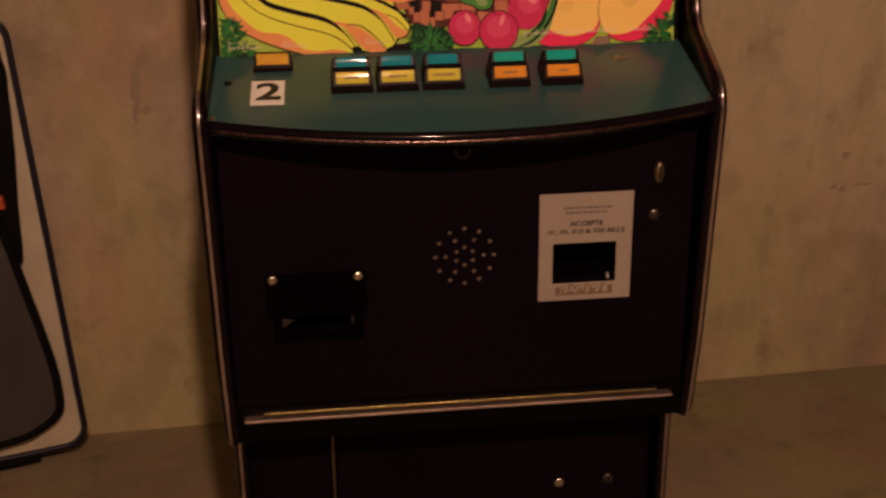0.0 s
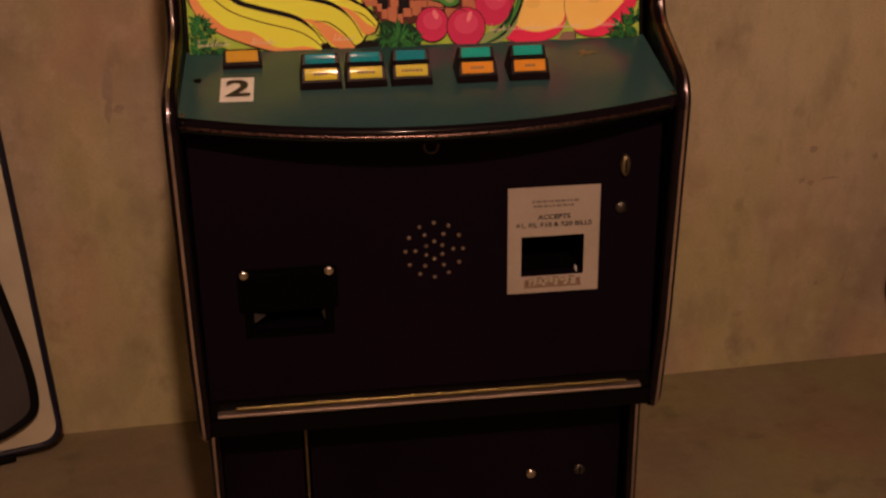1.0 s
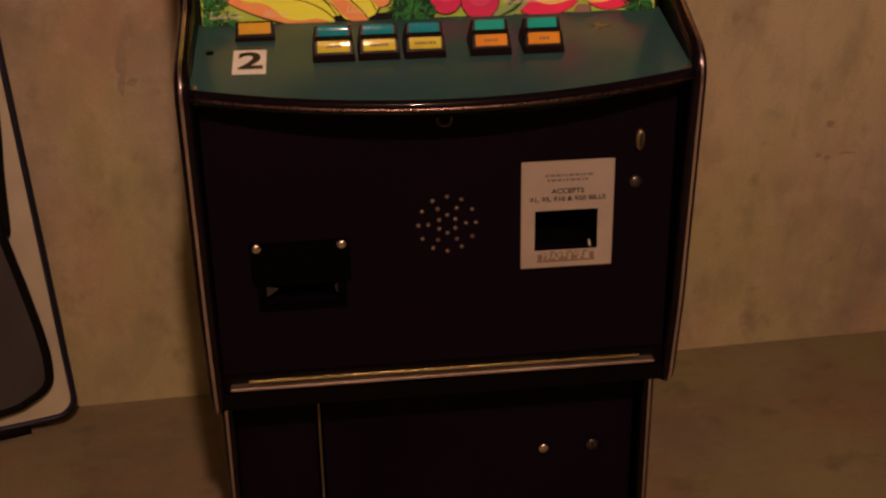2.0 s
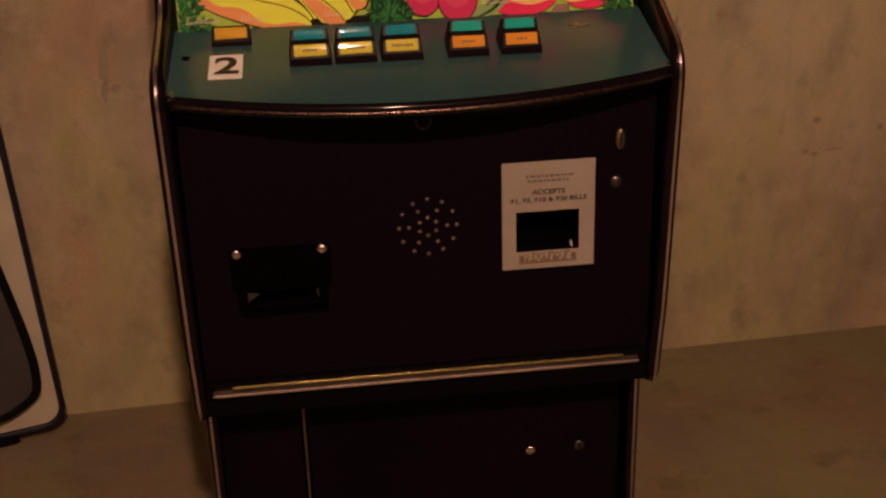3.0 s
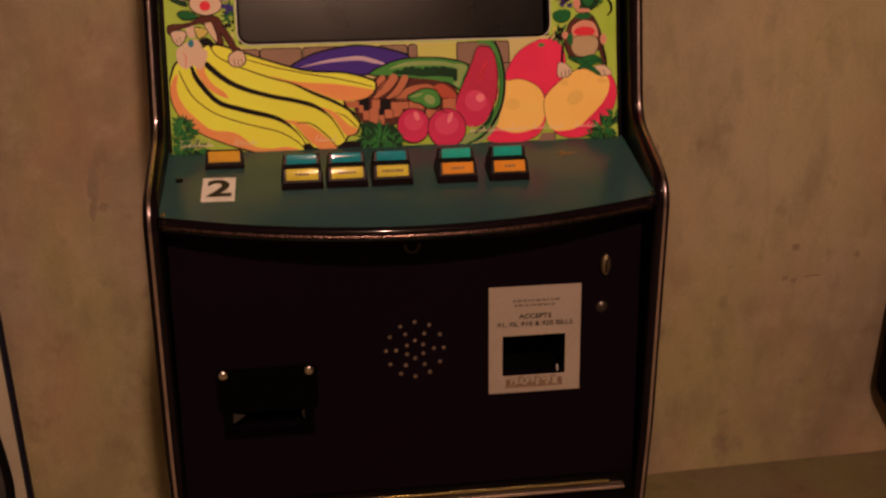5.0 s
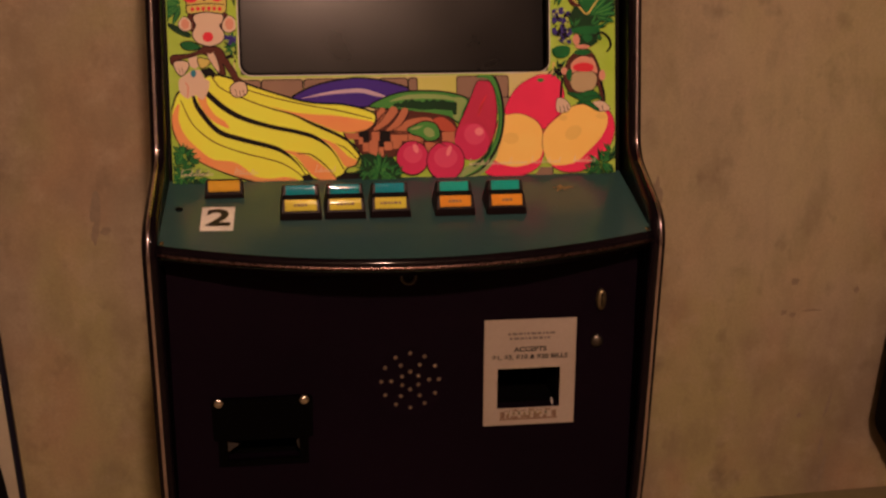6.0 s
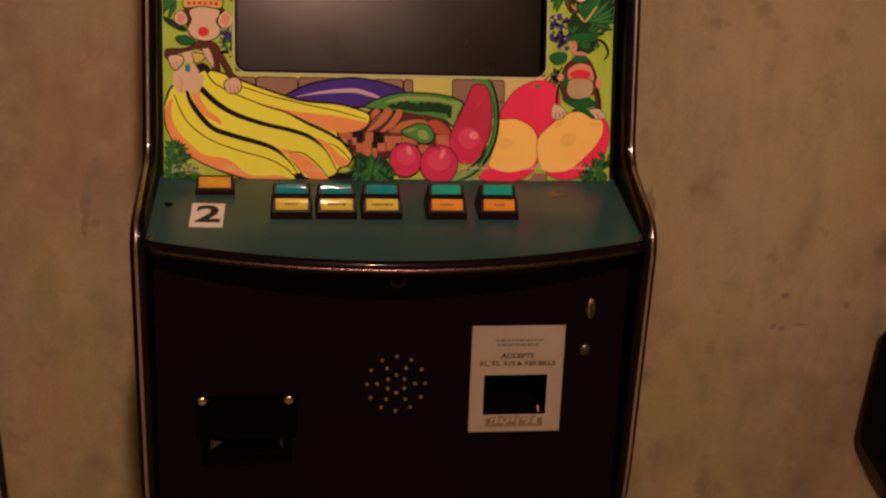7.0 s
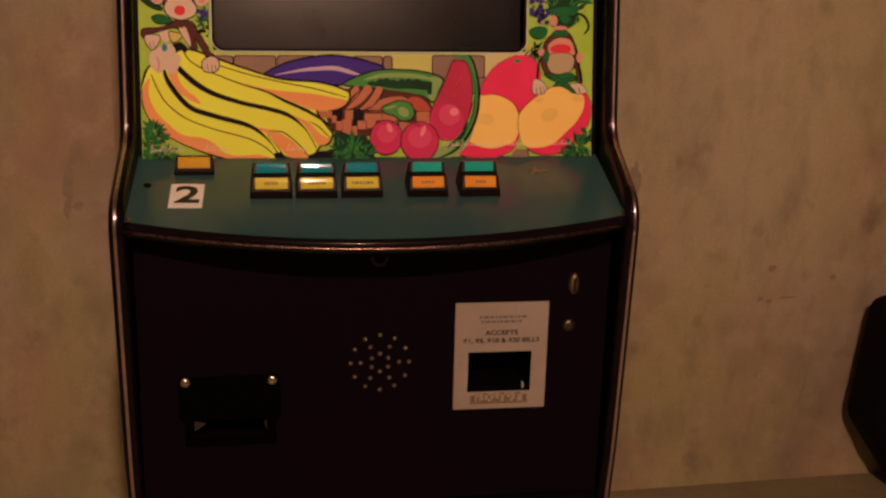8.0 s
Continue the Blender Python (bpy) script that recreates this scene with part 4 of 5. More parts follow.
shape("banana_print", BANANA, [(-239.6, 124.6), (-226.2, 132.7), (-209.6, 131.5), (-183.2, 122.2), (-153.3, 111.6), (-108.3, 98.3), (-65.3, 95), (-35.8, 87.5), (-24.9, 80.7), (-28.4, 68.3), (-40.9, 62.2), (-65.1, 60.1), (-48.1, 35.3), (-46.1, 31.2), (-51, 20.1), (-60.7, 17.4), (-65.7, 10.5), (-74.7, 3), (-94, 1.7), (-111.1, 5.3), (-118.7, 1.2), (-162.3, 0.1), (-183.8, 4.3), (-211.8, 14.1), (-237.6, 26.4), (-257.7, 42.1), (-270.4, 62.3), (-273.7, 84.4), (-270.7, 97.8), (-263, 113.1)], 2.4)
blob("banana_shade", ORANGE, [(-272.6, 81.3), (-268.5, 93.1), (-263.3, 97.8), (-264.8, 78.9), (-257.4, 60), (-241.5, 42.9), (-225.4, 30.7), (-201.9, 27.2), (-187.9, 19.3), (-176.3, 9.1), (-157.3, 5.6), (-138.1, 6.9), (-122.6, 2), (-162.2, 0.8), (-185.9, 5.8), (-214, 15.3), (-239.6, 27.6), (-260.2, 44.4), (-270.1, 62.4)])
blob("banana_shade", ORANGE, [(-241.3, 104.6), (-235.1, 110.2), (-231.2, 108.6), (-229.7, 97.9), (-220.8, 84.5), (-209.9, 76.6), (-205.2, 68.3), (-221, 75.5), (-232.9, 86.7)])
blob("banana_shade", ORANGE, [(-143.5, 40), (-118.4, 36.3), (-99.3, 26.1), (-80.3, 9), (-77.2, 2.7), (-96.1, 2.8), (-111.6, 15.3), (-125.7, 32.3)])
blob("banana_shade", ORANGE, [(-97.7, 54.6), (-77.3, 47.1), (-60.6, 31.3), (-50.2, 25.9), (-52.9, 20.1), (-64.4, 18.7), (-73.9, 33.3), (-84.6, 46.6)])
blob("banana_shade", ORANGE, [(-155.5, 94.6), (-131.9, 87.5), (-108.1, 83.9), (-74.5, 81.1), (-45.5, 76.3), (-28, 71.5), (-40.8, 62.3), (-67.5, 60.8), (-89.1, 68.3), (-117.7, 80.3)])
stroke("banana_line", INK, [(-246.6, 108.5), (-239.8, 91.2), (-217.9, 64.9), (-189.4, 54.1), (-147.2, 41.8), (-125.8, 26), (-113.8, 9.4)], [3.3, 5.9, 5.9, 5.9, 5.2, 2.0, 1.0])
stroke("banana_line", INK, [(-229.4, 110.6), (-210.6, 93.3), (-188.8, 80.5), (-156.1, 69.7), (-123.1, 62.2), (-98.7, 54), (-79.8, 38.2), (-66.3, 14.7)], [6.6, 6.6, 5.9, 5.2, 5.2, 4.6, 1.6, 1.3])
stroke("banana_line", INK, [(-224.2, 132.7), (-213.3, 117.4), (-185, 103.4), (-153.7, 91.4), (-126.8, 83.3), (-103.2, 71.7), (-74.7, 58.7), (-50.8, 42.9), (-46.1, 33.2)], [1.2, 1.3, 1.3, 1.6, 2.0, 3.6, 3.9, 2.0, 1.0])
stroke("banana_line", INK, [(-181.4, 114.2), (-146.7, 103.6), (-106.3, 94.2), (-68.2, 86.8), (-29.7, 76.6)], [1.0, 1.2, 1.2, 1.2, 0.8])
stroke("banana_line", INK, [(-261.3, 102.5), (-253.9, 84.4), (-243.8, 68.3), (-221.6, 50.8), (-188.5, 37.8), (-147.5, 26.1), (-126, 14.3), (-116.6, 4.6)], [1.0, 1.2, 1.2, 1.2, 1.2, 1.2, 1.2, 1.0])
stroke("banana_line", INK, [(-74.9, 46.6), (-62.9, 40.5), (-49.7, 27.1)], [0.7, 1.2, 0.9])
stroke("banana_line", INK, [(-123.2, 35.4), (-106.5, 33.9), (-87.4, 18.8), (-76.7, 5.4)], [0.7, 1.4, 1.4, 0.9])
stroke("banana_line", INK, [(-125.7, 31), (-113.9, 16.5), (-108, 9.2)], [0.7, 0.9, 0.9])
poly("banana_tip", INK, [(-117.7, 8.8), (-109.2, 10.2), (-105, 6.3), (-106.5, 1.4), (-116.6, 1.5)])
poly("banana_tip", INK, [(-76.7, 5.4), (-63.2, 10.9), (-48.6, 11.3), (-41.3, 8.3), (-43.8, 3.4), (-68.2, 1.7), (-75.5, 1.2)])
blob("banana_stalk", PEACH, [(-262.6, 126.7), (-255.9, 132.9), (-246.9, 137.9), (-236.6, 139), (-231.8, 129.1), (-226.4, 124.7), (-228.4, 113.5), (-235.3, 103.5), (-244, 108.6), (-253.3, 105), (-261.9, 112.9)])
blob("banana_stalk", PEACH, [(-250.2, 153.8), (-244.2, 157.4), (-238.8, 153.4), (-237.7, 145.7), (-242.5, 141), (-248.7, 144.5)])
shape("banana_stalk", GOLD, [(-239.9, 153), (-232.3, 153), (-224.4, 150.4), (-227.2, 144.2), (-235.9, 141)], 1.1)
oval("banana_spot", TEAL_INK, -245.1, 134.8, 3.30014, 4.51459, 0)
stroke("banana_spot", SKIN, [(-255, 124.5), (-251.9, 117.9), (-253.3, 106.7)], [1.3, 2.2, 1.3])
poly("banana_tip", INK, [(-236.6, 138.8), (-230.4, 140.6), (-226.4, 142), (-221.6, 138.9), (-216.9, 133.2), (-221.9, 127.8), (-225.1, 133.1), (-230.2, 130)])
shape("figure_print", BROWN, [(-229.7, 167.9), (-212.1, 165.2), (-204.1, 152.6), (-194, 136), (-187.2, 125.3), (-195, 122.6), (-202.3, 134.8), (-209.3, 145.9), (-206.3, 133.3), (-215.5, 134.8), (-221.4, 149.1), (-232.1, 157.9), (-247.6, 154.5), (-261.9, 150.6), (-268.6, 145.2), (-272.2, 150.5), (-268.9, 157.1), (-251.9, 158.2), (-239.7, 161.8)], 1.1)
shape("figure_print", PEACH, [(-267.9, 148.3), (-258.6, 150.6), (-250, 147.8), (-252, 138.9), (-259.6, 132), (-266, 138.6)], 1.2)
shape("figure_print", PEACH, [(-228.2, 158.4), (-221.5, 161.5), (-215.2, 147.9), (-214.2, 135.9), (-221.1, 143.6)], 0.8)
shape("figure_print", PEACH, [(-201.8, 118.1), (-192.1, 124.9), (-183.2, 122.2), (-181.5, 111.1), (-189.2, 105.6), (-199.1, 107.4)], 1.2)
stroke("figure_line", BROWN, [(-195.6, 114.8), (-194, 107)], [0.7, 0.7])
stroke("figure_line", BROWN, [(-190.7, 114.8), (-189.6, 106.1)], [0.7, 0.7])
stroke("figure_line", BROWN, [(-186.3, 114.8), (-185.1, 108.1)], [0.7, 0.7])
stroke("figure_line", BROWN, [(-262.2, 141.1), (-260.8, 134.4)], [0.7, 0.7])
stroke("figure_line", BROWN, [(-258.4, 142.2), (-256.9, 135.6)], [0.7, 0.7])
stroke("figure_line", BROWN, [(-224.9, 169.4), (-225, 164.2)], [10.3, 11.8])
fan("leaf_print", -255.8, 218.3, 30.8, 15, 2, 110, 185)
fan("leaf_print", -245.9, 226.2, 23.1, 10, 21, 80, 130)
blob("leaf_print", DARK_LEAF, [(-275.2, 195.5), (-263.2, 192.5), (-246.7, 182.7), (-249.8, 178.1), (-265.9, 185.2)])
shape("leaf_print", LEAF, [(-259.2, 170.5), (-250.7, 173.6), (-241.7, 171.4), (-235.4, 165.4), (-245.7, 162.5), (-254.7, 164)], 1.1)
blob("leaf_print", DARK_LEAF, [(-197.8, 249.9), (-186.2, 250.1), (-187.3, 221.6), (-191.9, 213.8), (-197.4, 226.7)])
fan("leaf_print", -197.3, 164.4, 15.4, 10, 31, 360, 0)
fan("leaf_print", -195, 176.1, 12.9, 9, 32, 360, 0)
oval("grape_print", INK, -190.1, 244.9, 2.05614, 2.88682, 0)
oval("grape_print", INK, -189, 234.5, 1.79912, 2.52597, 0)
oval("grape_print", INK, -187.9, 219, 2.31316, 3.24767, 0)
oval("grape_print", INK, -190.6, 211.2, 1.79912, 2.52597, 0)
oval("grape_print", INK, -189.4, 203.4, 2.57018, 3.60853, 0)
oval("grape_print", INK, -188.2, 194.4, 2.82719, 3.96938, 0)
oval("grape_print", INK, -191, 185.2, 2.05614, 2.88682, 0)
oval("grape_print", INK, -189.8, 178.7, 3.08421, 4.33023, 0)
oval("grape_print", INK, -188.6, 170.9, 2.31316, 3.24767, 0)
oval("grape_print", INK, -191.3, 164.4, 2.82719, 3.96938, 0)
oval("grape_print", INK, -190.1, 156.6, 2.57018, 3.60853, 0)
oval("grape_print", INK, -188.9, 150.1, 2.31316, 3.24767, 0)
dots("grape_print", VIOLET, -200.2, 176.1, 9.0, 5.7, 2.8, 9, 33)
dots("grape_print", INK, -198.7, 153.9, 7.7, 5.7, 2.3, 8, 34)
shape("figure_print", BROWN, [(-247.3, 206.8), (-225.6, 210.9), (-203.4, 207.2), (-202, 194.2), (-206.6, 185.1), (-226, 181.9), (-245.3, 184.8), (-248.5, 195.2)], 0.8)
shape("figure_print", PEACH, [(-260.3, 196.4), (-253.5, 202.9), (-245.9, 197.8), (-245.3, 188.7), (-252.3, 185.3), (-259.4, 189.4)], 0.8)
oval("figure_print", SKIN, -252.6, 193.8, 4.62632, 6.10674, 0)
shape("figure_print", PEACH, [(-207.7, 196.8), (-199.8, 203.9), (-191.6, 196.9), (-192.8, 187.8), (-201.4, 183.1), (-208.3, 187.7)], 0.8)
oval("figure_print", SKIN, -199.9, 194, 5.14035, 7.21705, 0)
shape("figure_print", PEACH, [(-240.6, 205.1), (-225.6, 208.3), (-208.6, 205.3), (-207.1, 198.1), (-211.4, 191.6), (-206.3, 182), (-209.6, 172.6), (-224.2, 167.3), (-239.1, 171.9), (-244.6, 181.7), (-240.3, 192.1), (-242.8, 199.1)], 1.2)
oval("figure_print", RED, -226.1, 178.5, 6.42544, 5.82916, 0)
shape("crown_print", GOLD, [(-259.5, 241.5), (-257.8, 251.8), (-230, 254.7), (-199.6, 252.5), (-197.7, 238.3), (-202.1, 224), (-205.4, 206.9), (-226.9, 208.3), (-248.8, 206.5), (-250.6, 220.4), (-257.2, 228.6)], 1.4)
oval("crown_print", RED, -245.7, 235.2, 12.8509, 16.0996, 12)
oval("crown_print", RED, -211.7, 236.9, 11.8228, 16.6547, -14)
stroke("crown_print", BROWN, [(-249.2, 216.3), (-226.7, 218.1), (-204.8, 216.8)], [1.3, 1.3, 1.3])
oval("crown_print", RED, -243.1, 211.5, 2.31316, 2.49821, 0)
oval("crown_print", RED, -236.6, 212.1, 2.31316, 2.49821, 0)
oval("crown_print", RED, -230.2, 212.1, 2.31316, 2.49821, 0)
oval("crown_print", RED, -223.7, 212.2, 2.31316, 2.49821, 0)
oval("crown_print", RED, -217.3, 212.3, 2.31316, 2.49821, 0)
oval("crown_print", RED, -210.8, 211.8, 2.31316, 2.49821, 0)
oval("crown_print", BROWN, -228.6, 247, 1.79912, 2.22063, 0)
oval("crown_print", BROWN, -228.7, 237.2, 1.79912, 2.22063, 0)
oval("crown_print", BROWN, -228.8, 230.5, 1.79912, 2.22063, 0)
oval("crown_print", BROWN, -229, 223.3, 1.79912, 2.22063, 0)
shape("mango_print", CRIMSON, [(137.9, 80), (143.3, 99), (156.3, 115.3), (175.3, 125.8), (192, 129.9), (206.5, 123), (213.9, 106.3), (211.7, 82.9), (199.8, 71.2), (189.1, 59.5), (175.8, 66.5), (159, 74.7)], 0.6)
oval("mango_stem", GREEN, 183.5, 121.2, 4.28404, 2.31338, 0)
shape("mango_print", CRIMSON, [(128, 71.1), (142.2, 78.6), (158.9, 79.3), (180.1, 68.4), (188, 47.7), (184.6, 19.5), (169, 5.4), (142.6, -0.1), (117.5, 3.4), (111, 10), (121, 29.2)], 0.6)
blob("mango_flesh", FLESH, [(130.4, 73.5), (142.2, 78.6), (158.9, 79.1), (179.1, 68.4), (186.5, 49.6), (183.8, 26.6), (172.5, 17.7), (148.5, 13.1), (127, 19.8), (121, 31.5)])
poly("mango_ground", STONE, [(182.2, 12), (198.4, 11.9), (198.5, -0.4), (173.9, -0.3)])
stroke("mango_ground", INK, [(198.7, 12.4), (198.8, -0.4)], [1.2, 1.2])
shape("mango_print", CRIMSON, [(190.2, 61.8), (211.8, 80.5), (231, 89.9), (255.3, 87.7), (272.4, 81.1), (279.3, 64.1), (276, 42.8), (261.1, 21.1), (241.8, 7.4), (217.4, 4.7), (197.9, 12.8), (186.6, 33.6), (185.1, 47.7)], 0.6)
blob("mango_flesh", FLESH, [(190.3, 60.6), (211.8, 79.6), (231, 89.2), (252.9, 86.7), (268.1, 78.7), (269.5, 64.1), (261.2, 47.6), (245.1, 31.1), (228.2, 17.4), (207.6, 13.5), (193.1, 17.1), (186.4, 34.8), (185.6, 47.7)])
oval("mango_core", DULL_FLESH, 144.8, 49, 9.99609, 7.19718, 0)
oval("mango_core", DULL_FLESH, 225.4, 54.7, 11.4241, 8.22535, 30)
oval("mango_core", DULL_FLESH, 211.8, 73.5, 5.71205, 3.59859, 0)
oval("mango_core", DULL_FLESH, 261.6, 74.7, 7.14006, 3.59859, -10)
blob("melon_under", PALE_GREEN, [(73.6, 6), (94.9, 18.7), (116.2, 31.5), (129.3, 50.2), (125.8, 26.8), (111.5, 8.1), (87.8, -1.1)])
stroke("melon_rind", INK, [(103, 128.4), (111.2, 129.8), (122.1, 124.8), (129.8, 105.9), (133.2, 80.4), (130.4, 54.8), (121, 31.5), (104.4, 10.5), (83, 0.8)], [1.8, 6.9, 8.3, 7.9, 7.9, 8.3, 7.4, 3.7, 1.4])
stroke("melon_rind", GREEN, [(103.7, 126.1), (111.7, 128), (121.4, 123), (128.3, 104.8), (131.5, 80.4), (128.5, 54.8), (119.8, 33.8), (104.4, 12.9), (85.4, 2.4)], [2.3, 5.5, 6.0, 5.5, 5.1, 5.5, 4.6, 2.3, 0.9])
stroke("melon_rind", LEAF, [(124.3, 112.8), (129.3, 96.7), (130.8, 78.1), (128, 57.2), (121, 38.5)], [0.7, 1.4, 1.4, 1.4, 0.7])
stroke("melon_rind", DARK_LEAF, [(120.9, 45.5), (113.9, 29.2), (97.2, 15.2)], [1.8, 5.1, 2.3])
shape("melon_slice", MELON, [(102.3, 120.1), (111.3, 121.5), (118.8, 119.7), (124.3, 109.4), (127.2, 87.4), (125.2, 61.8), (119, 43.2), (109.6, 31.5), (94.9, 24.1), (83, 30.5), (74.8, 42.1), (74.8, 58.4), (85.4, 81.5), (94.8, 102.3)], 1.1)
stroke("melon_shade", RED, [(114.1, 103.6), (107.1, 89.7), (103.8, 78.1)], [0.9, 2.8, 1.2])
stroke("melon_shade", BROWN, [(112.5, 97.8), (106.1, 86.9), (103.8, 79.9)], [0.2, 0.9, 0.2])
oval("cherry_print", CHERRY, 94.8, 45.6, 21.9452, 22.9524, 0)
oval("cherry_shine", PINK, 98.6, 54.9, 13.3981, 12.9731, 0)
oval("cherry_shine", ROSE, 104.3, 58.4, 5.54405, 4.98965, 0)
oval("cherry_print", INK, 19.6, 27, 20.7902, 21.9544, 0)
oval("cherry_print", CHERRY, 19.6, 27.2, 19.6352, 20.707, 0)
oval("cherry_shine", PINK, 20.1, 31.9, 12.0121, 10.9772, 0)
oval("cherry_shine", ROSE, 23.8, 38.8, 3.23403, 5.98758, 20)
oval("cherry_print", INK, 61.3, 22.2, 24.4862, 24.9482, 0)
oval("cherry_print", CHERRY, 61.3, 22.4, 23.3312, 23.7008, 0)
oval("cherry_shine", PINK, 61.3, 27.1, 14.7841, 12.9731, 0)
oval("cherry_shine", ROSE, 65.6, 35, 2.77203, 6.98551, -20)
stroke("cherry_stem", BROWN, [(24.8, 43.9), (33.7, 47.6), (54.8, 44.3), (61.3, 41)], [0.9, 1.2, 1.2, 0.9])
fan("leaf_print", 206.4, 134.1, 14.2, 9, 41, 360, 0)
dots("grape_print", INK, 202.8, 136, 11.3, 7.1, 3.1, 12, 42)
dots("grape_print", GOLD, 200.3, 137.6, 10.6, 8.0, 1.9, 9, 43)
shape("figure_print", BROWN, [(225.4, 152.8), (238.5, 161), (250.7, 154.2), (258.9, 138), (262.6, 120.5), (266.3, 97.1), (261.3, 94.2), (256.9, 113.4), (240.6, 98.2), (221.1, 105.1), (213.2, 123.7), (217.8, 143.5)], 1.1)
oval("figure_print", SKIN, 263.2, 126.3, 4.24834, 6.62742, 0)
oval("figure_print", SKIN, 214.1, 132.3, 4.24834, 4.58821, 0)
shape("figure_print", SKIN, [(222.2, 140), (230.3, 148.2), (239.9, 150.6), (251.5, 147.2), (256.5, 136.3), (255.7, 128.6), (240.2, 127.4), (225.7, 128.2)], 0.8)
shape("figure_print", TAN, [(225.7, 129.6), (240.1, 131.5), (252.7, 129.8), (256.8, 120.4), (251.3, 108.7), (239.3, 105.2), (227.1, 107.5), (221.5, 117.9)], 0.9)
blob("figure_print", RED, [(226.1, 138.4), (237.6, 142.5), (250.9, 139.5), (250.3, 132.5), (237.7, 131.1), (227.1, 133.3)])
blob("leaf_print", LEAF, [(217.2, 131.9), (223.7, 133.1), (222.9, 120.3), (217.6, 122.6)])
stroke("figure_line", INK, [(211.8, 122.5), (210, 110.9), (209.2, 96.4)], [2.4, 3.1, 2.6])
stroke("figure_line", INK, [(261.2, 118.1), (264.7, 106.4), (266.4, 94.7)], [2.4, 3.3, 2.4])
shape("figure_print", PEACH, [(204.8, 98.1), (215.4, 96.5), (221.8, 87.6), (216.1, 80.6), (204, 81.9)], 0.7)
shape("figure_print", PEACH, [(250.8, 92.3), (263.7, 93.8), (273.6, 83.9), (262.7, 80.6), (251.7, 83.9)], 0.7)
stroke("figure_line", INK, [(208.1, 87.6), (208.9, 81)], [0.9, 0.9])
stroke("figure_line", INK, [(212.9, 88.7), (214.2, 80.6)], [0.9, 0.9])
stroke("figure_line", INK, [(217.7, 89.4), (218.5, 82.4)], [0.9, 0.9])
stroke("figure_line", INK, [(256.5, 86.5), (257.8, 82)], [0.9, 0.9])
stroke("figure_line", INK, [(262.6, 87.7), (264.4, 81.8)], [0.9, 0.9])
stroke("leaf_print", DARK_LEAF, [(218.7, 105.1), (233.3, 100.5), (250.2, 104), (261.2, 97.1)], [3.3, 8.0, 7.6, 3.8])
stroke("leaf_print", LEAF, [(218.7, 105.1), (233.3, 100.5), (250.2, 104), (261.2, 97.1)], [1.4, 6.1, 5.7, 1.9])
stroke("leaf_print", DARK_LEAF, [(226, 104), (240.6, 94.7), (257.8, 83)], [3.8, 8.0, 3.3])
stroke("leaf_print", LEAF, [(226, 104), (240.6, 94.7), (257.8, 83)], [1.9, 6.1, 1.4])
stroke("leaf_print", DARK_LEAF, [(231, 91.1), (245.4, 97), (257.6, 99.4)], [3.3, 6.1, 3.3])
stroke("leaf_print", LEAF, [(231, 91.1), (245.4, 97), (257.6, 99.4)], [1.4, 4.2, 1.4])
blob("leaf_print", DARK_LEAF, [(220.8, 198.2), (227.9, 212.4), (237.5, 224.2), (259.2, 245.6), (267, 240.5), (283.7, 232.9), (286.3, 220), (279.2, 207), (267.1, 197.4), (252.5, 186.7), (228.2, 181.8)])
fan("leaf_print", 247.5, 200.8, 39.6, 15, 51, 130, 60)
fan("leaf_print", 228.2, 186.5, 14.4, 8, 52, 360, 0)
fan("leaf_print", 247.6, 186.7, 21.6, 9, 53, 160, 10)
blob("leaf_print", LEAF, [(237.6, 219.5), (247.2, 229), (254.6, 219.7), (243.8, 207.8)])
fan("leaf_print", 214.2, 252, 38.4, 9, 54, 60, -95)
fan("leaf_print", 261.6, 250.3, 26.4, 8, 55, 90, -90)
shape("figure_print", PEACH, [(231.8, 256.9), (249.3, 257.2), (250.5, 240.8), (243.6, 227.1), (232.6, 225.1), (228.2, 237)], 3.0)
stroke("vine_print", GOLD, [(225.9, 221.7), (235.2, 210.1), (243.1, 202.6), (251, 211.4), (257.5, 220.2)], [1.9, 2.2, 1.9, 2.2, 1.9])
stroke("vine_print", BROWN, [(222.9, 226.4), (224.2, 217), (235.2, 212.4)], [4.3, 5.3, 1.9])
stroke("vine_print", INK, [(274.9, 256.3), (277.2, 245.8), (272.7, 235.4)], [1.9, 2.2, 1.9])
dots("grape_print", VIOLET, 210.3, 201.7, 10.1, 9.6, 4.1, 12, 56)
dots("grape_print", VIOLET, 211.2, 178.1, 10.6, 10.1, 4.1, 14, 57)
dots("grape_print", INK, 211.1, 189.9, 10.8, 20.4, 2.4, 20, 58)
dots("grape_print", LEMON, 211.2, 188.7, 10.6, 20.4, 1.9, 12, 59)
blob("leaf_print", LEAF, [(197.3, 158), (208.9, 164), (221.1, 161.7), (219.3, 151.1), (206.6, 148.6)])
blob("leaf_print", DARK_LEAF, [(232.8, 176.5), (254, 178.1), (257, 169.8), (248.2, 162.3), (237.3, 163.3), (230, 167.9)])
oval("figure_print", SKIN, 229.5, 170.9, 4.72038, 6.62742, 0)
oval("figure_print", SKIN, 237.3, 162.2, 9.44076, 2.54901, 0)
blob("leaf_print", LEAF, [(222.6, 182.8), (239.4, 187.6), (258.7, 186.7), (256.4, 179.7), (237.1, 177.2)])
blob("leaf_print", LEAF, [(237.2, 175.6), (248, 176.6), (250.5, 171.6), (243.3, 167.3)])
stroke("leaf_print", LEAF, [(256.3, 185.5), (265.9, 190.2), (274.3, 194)], [1.9, 2.8, 0.7])
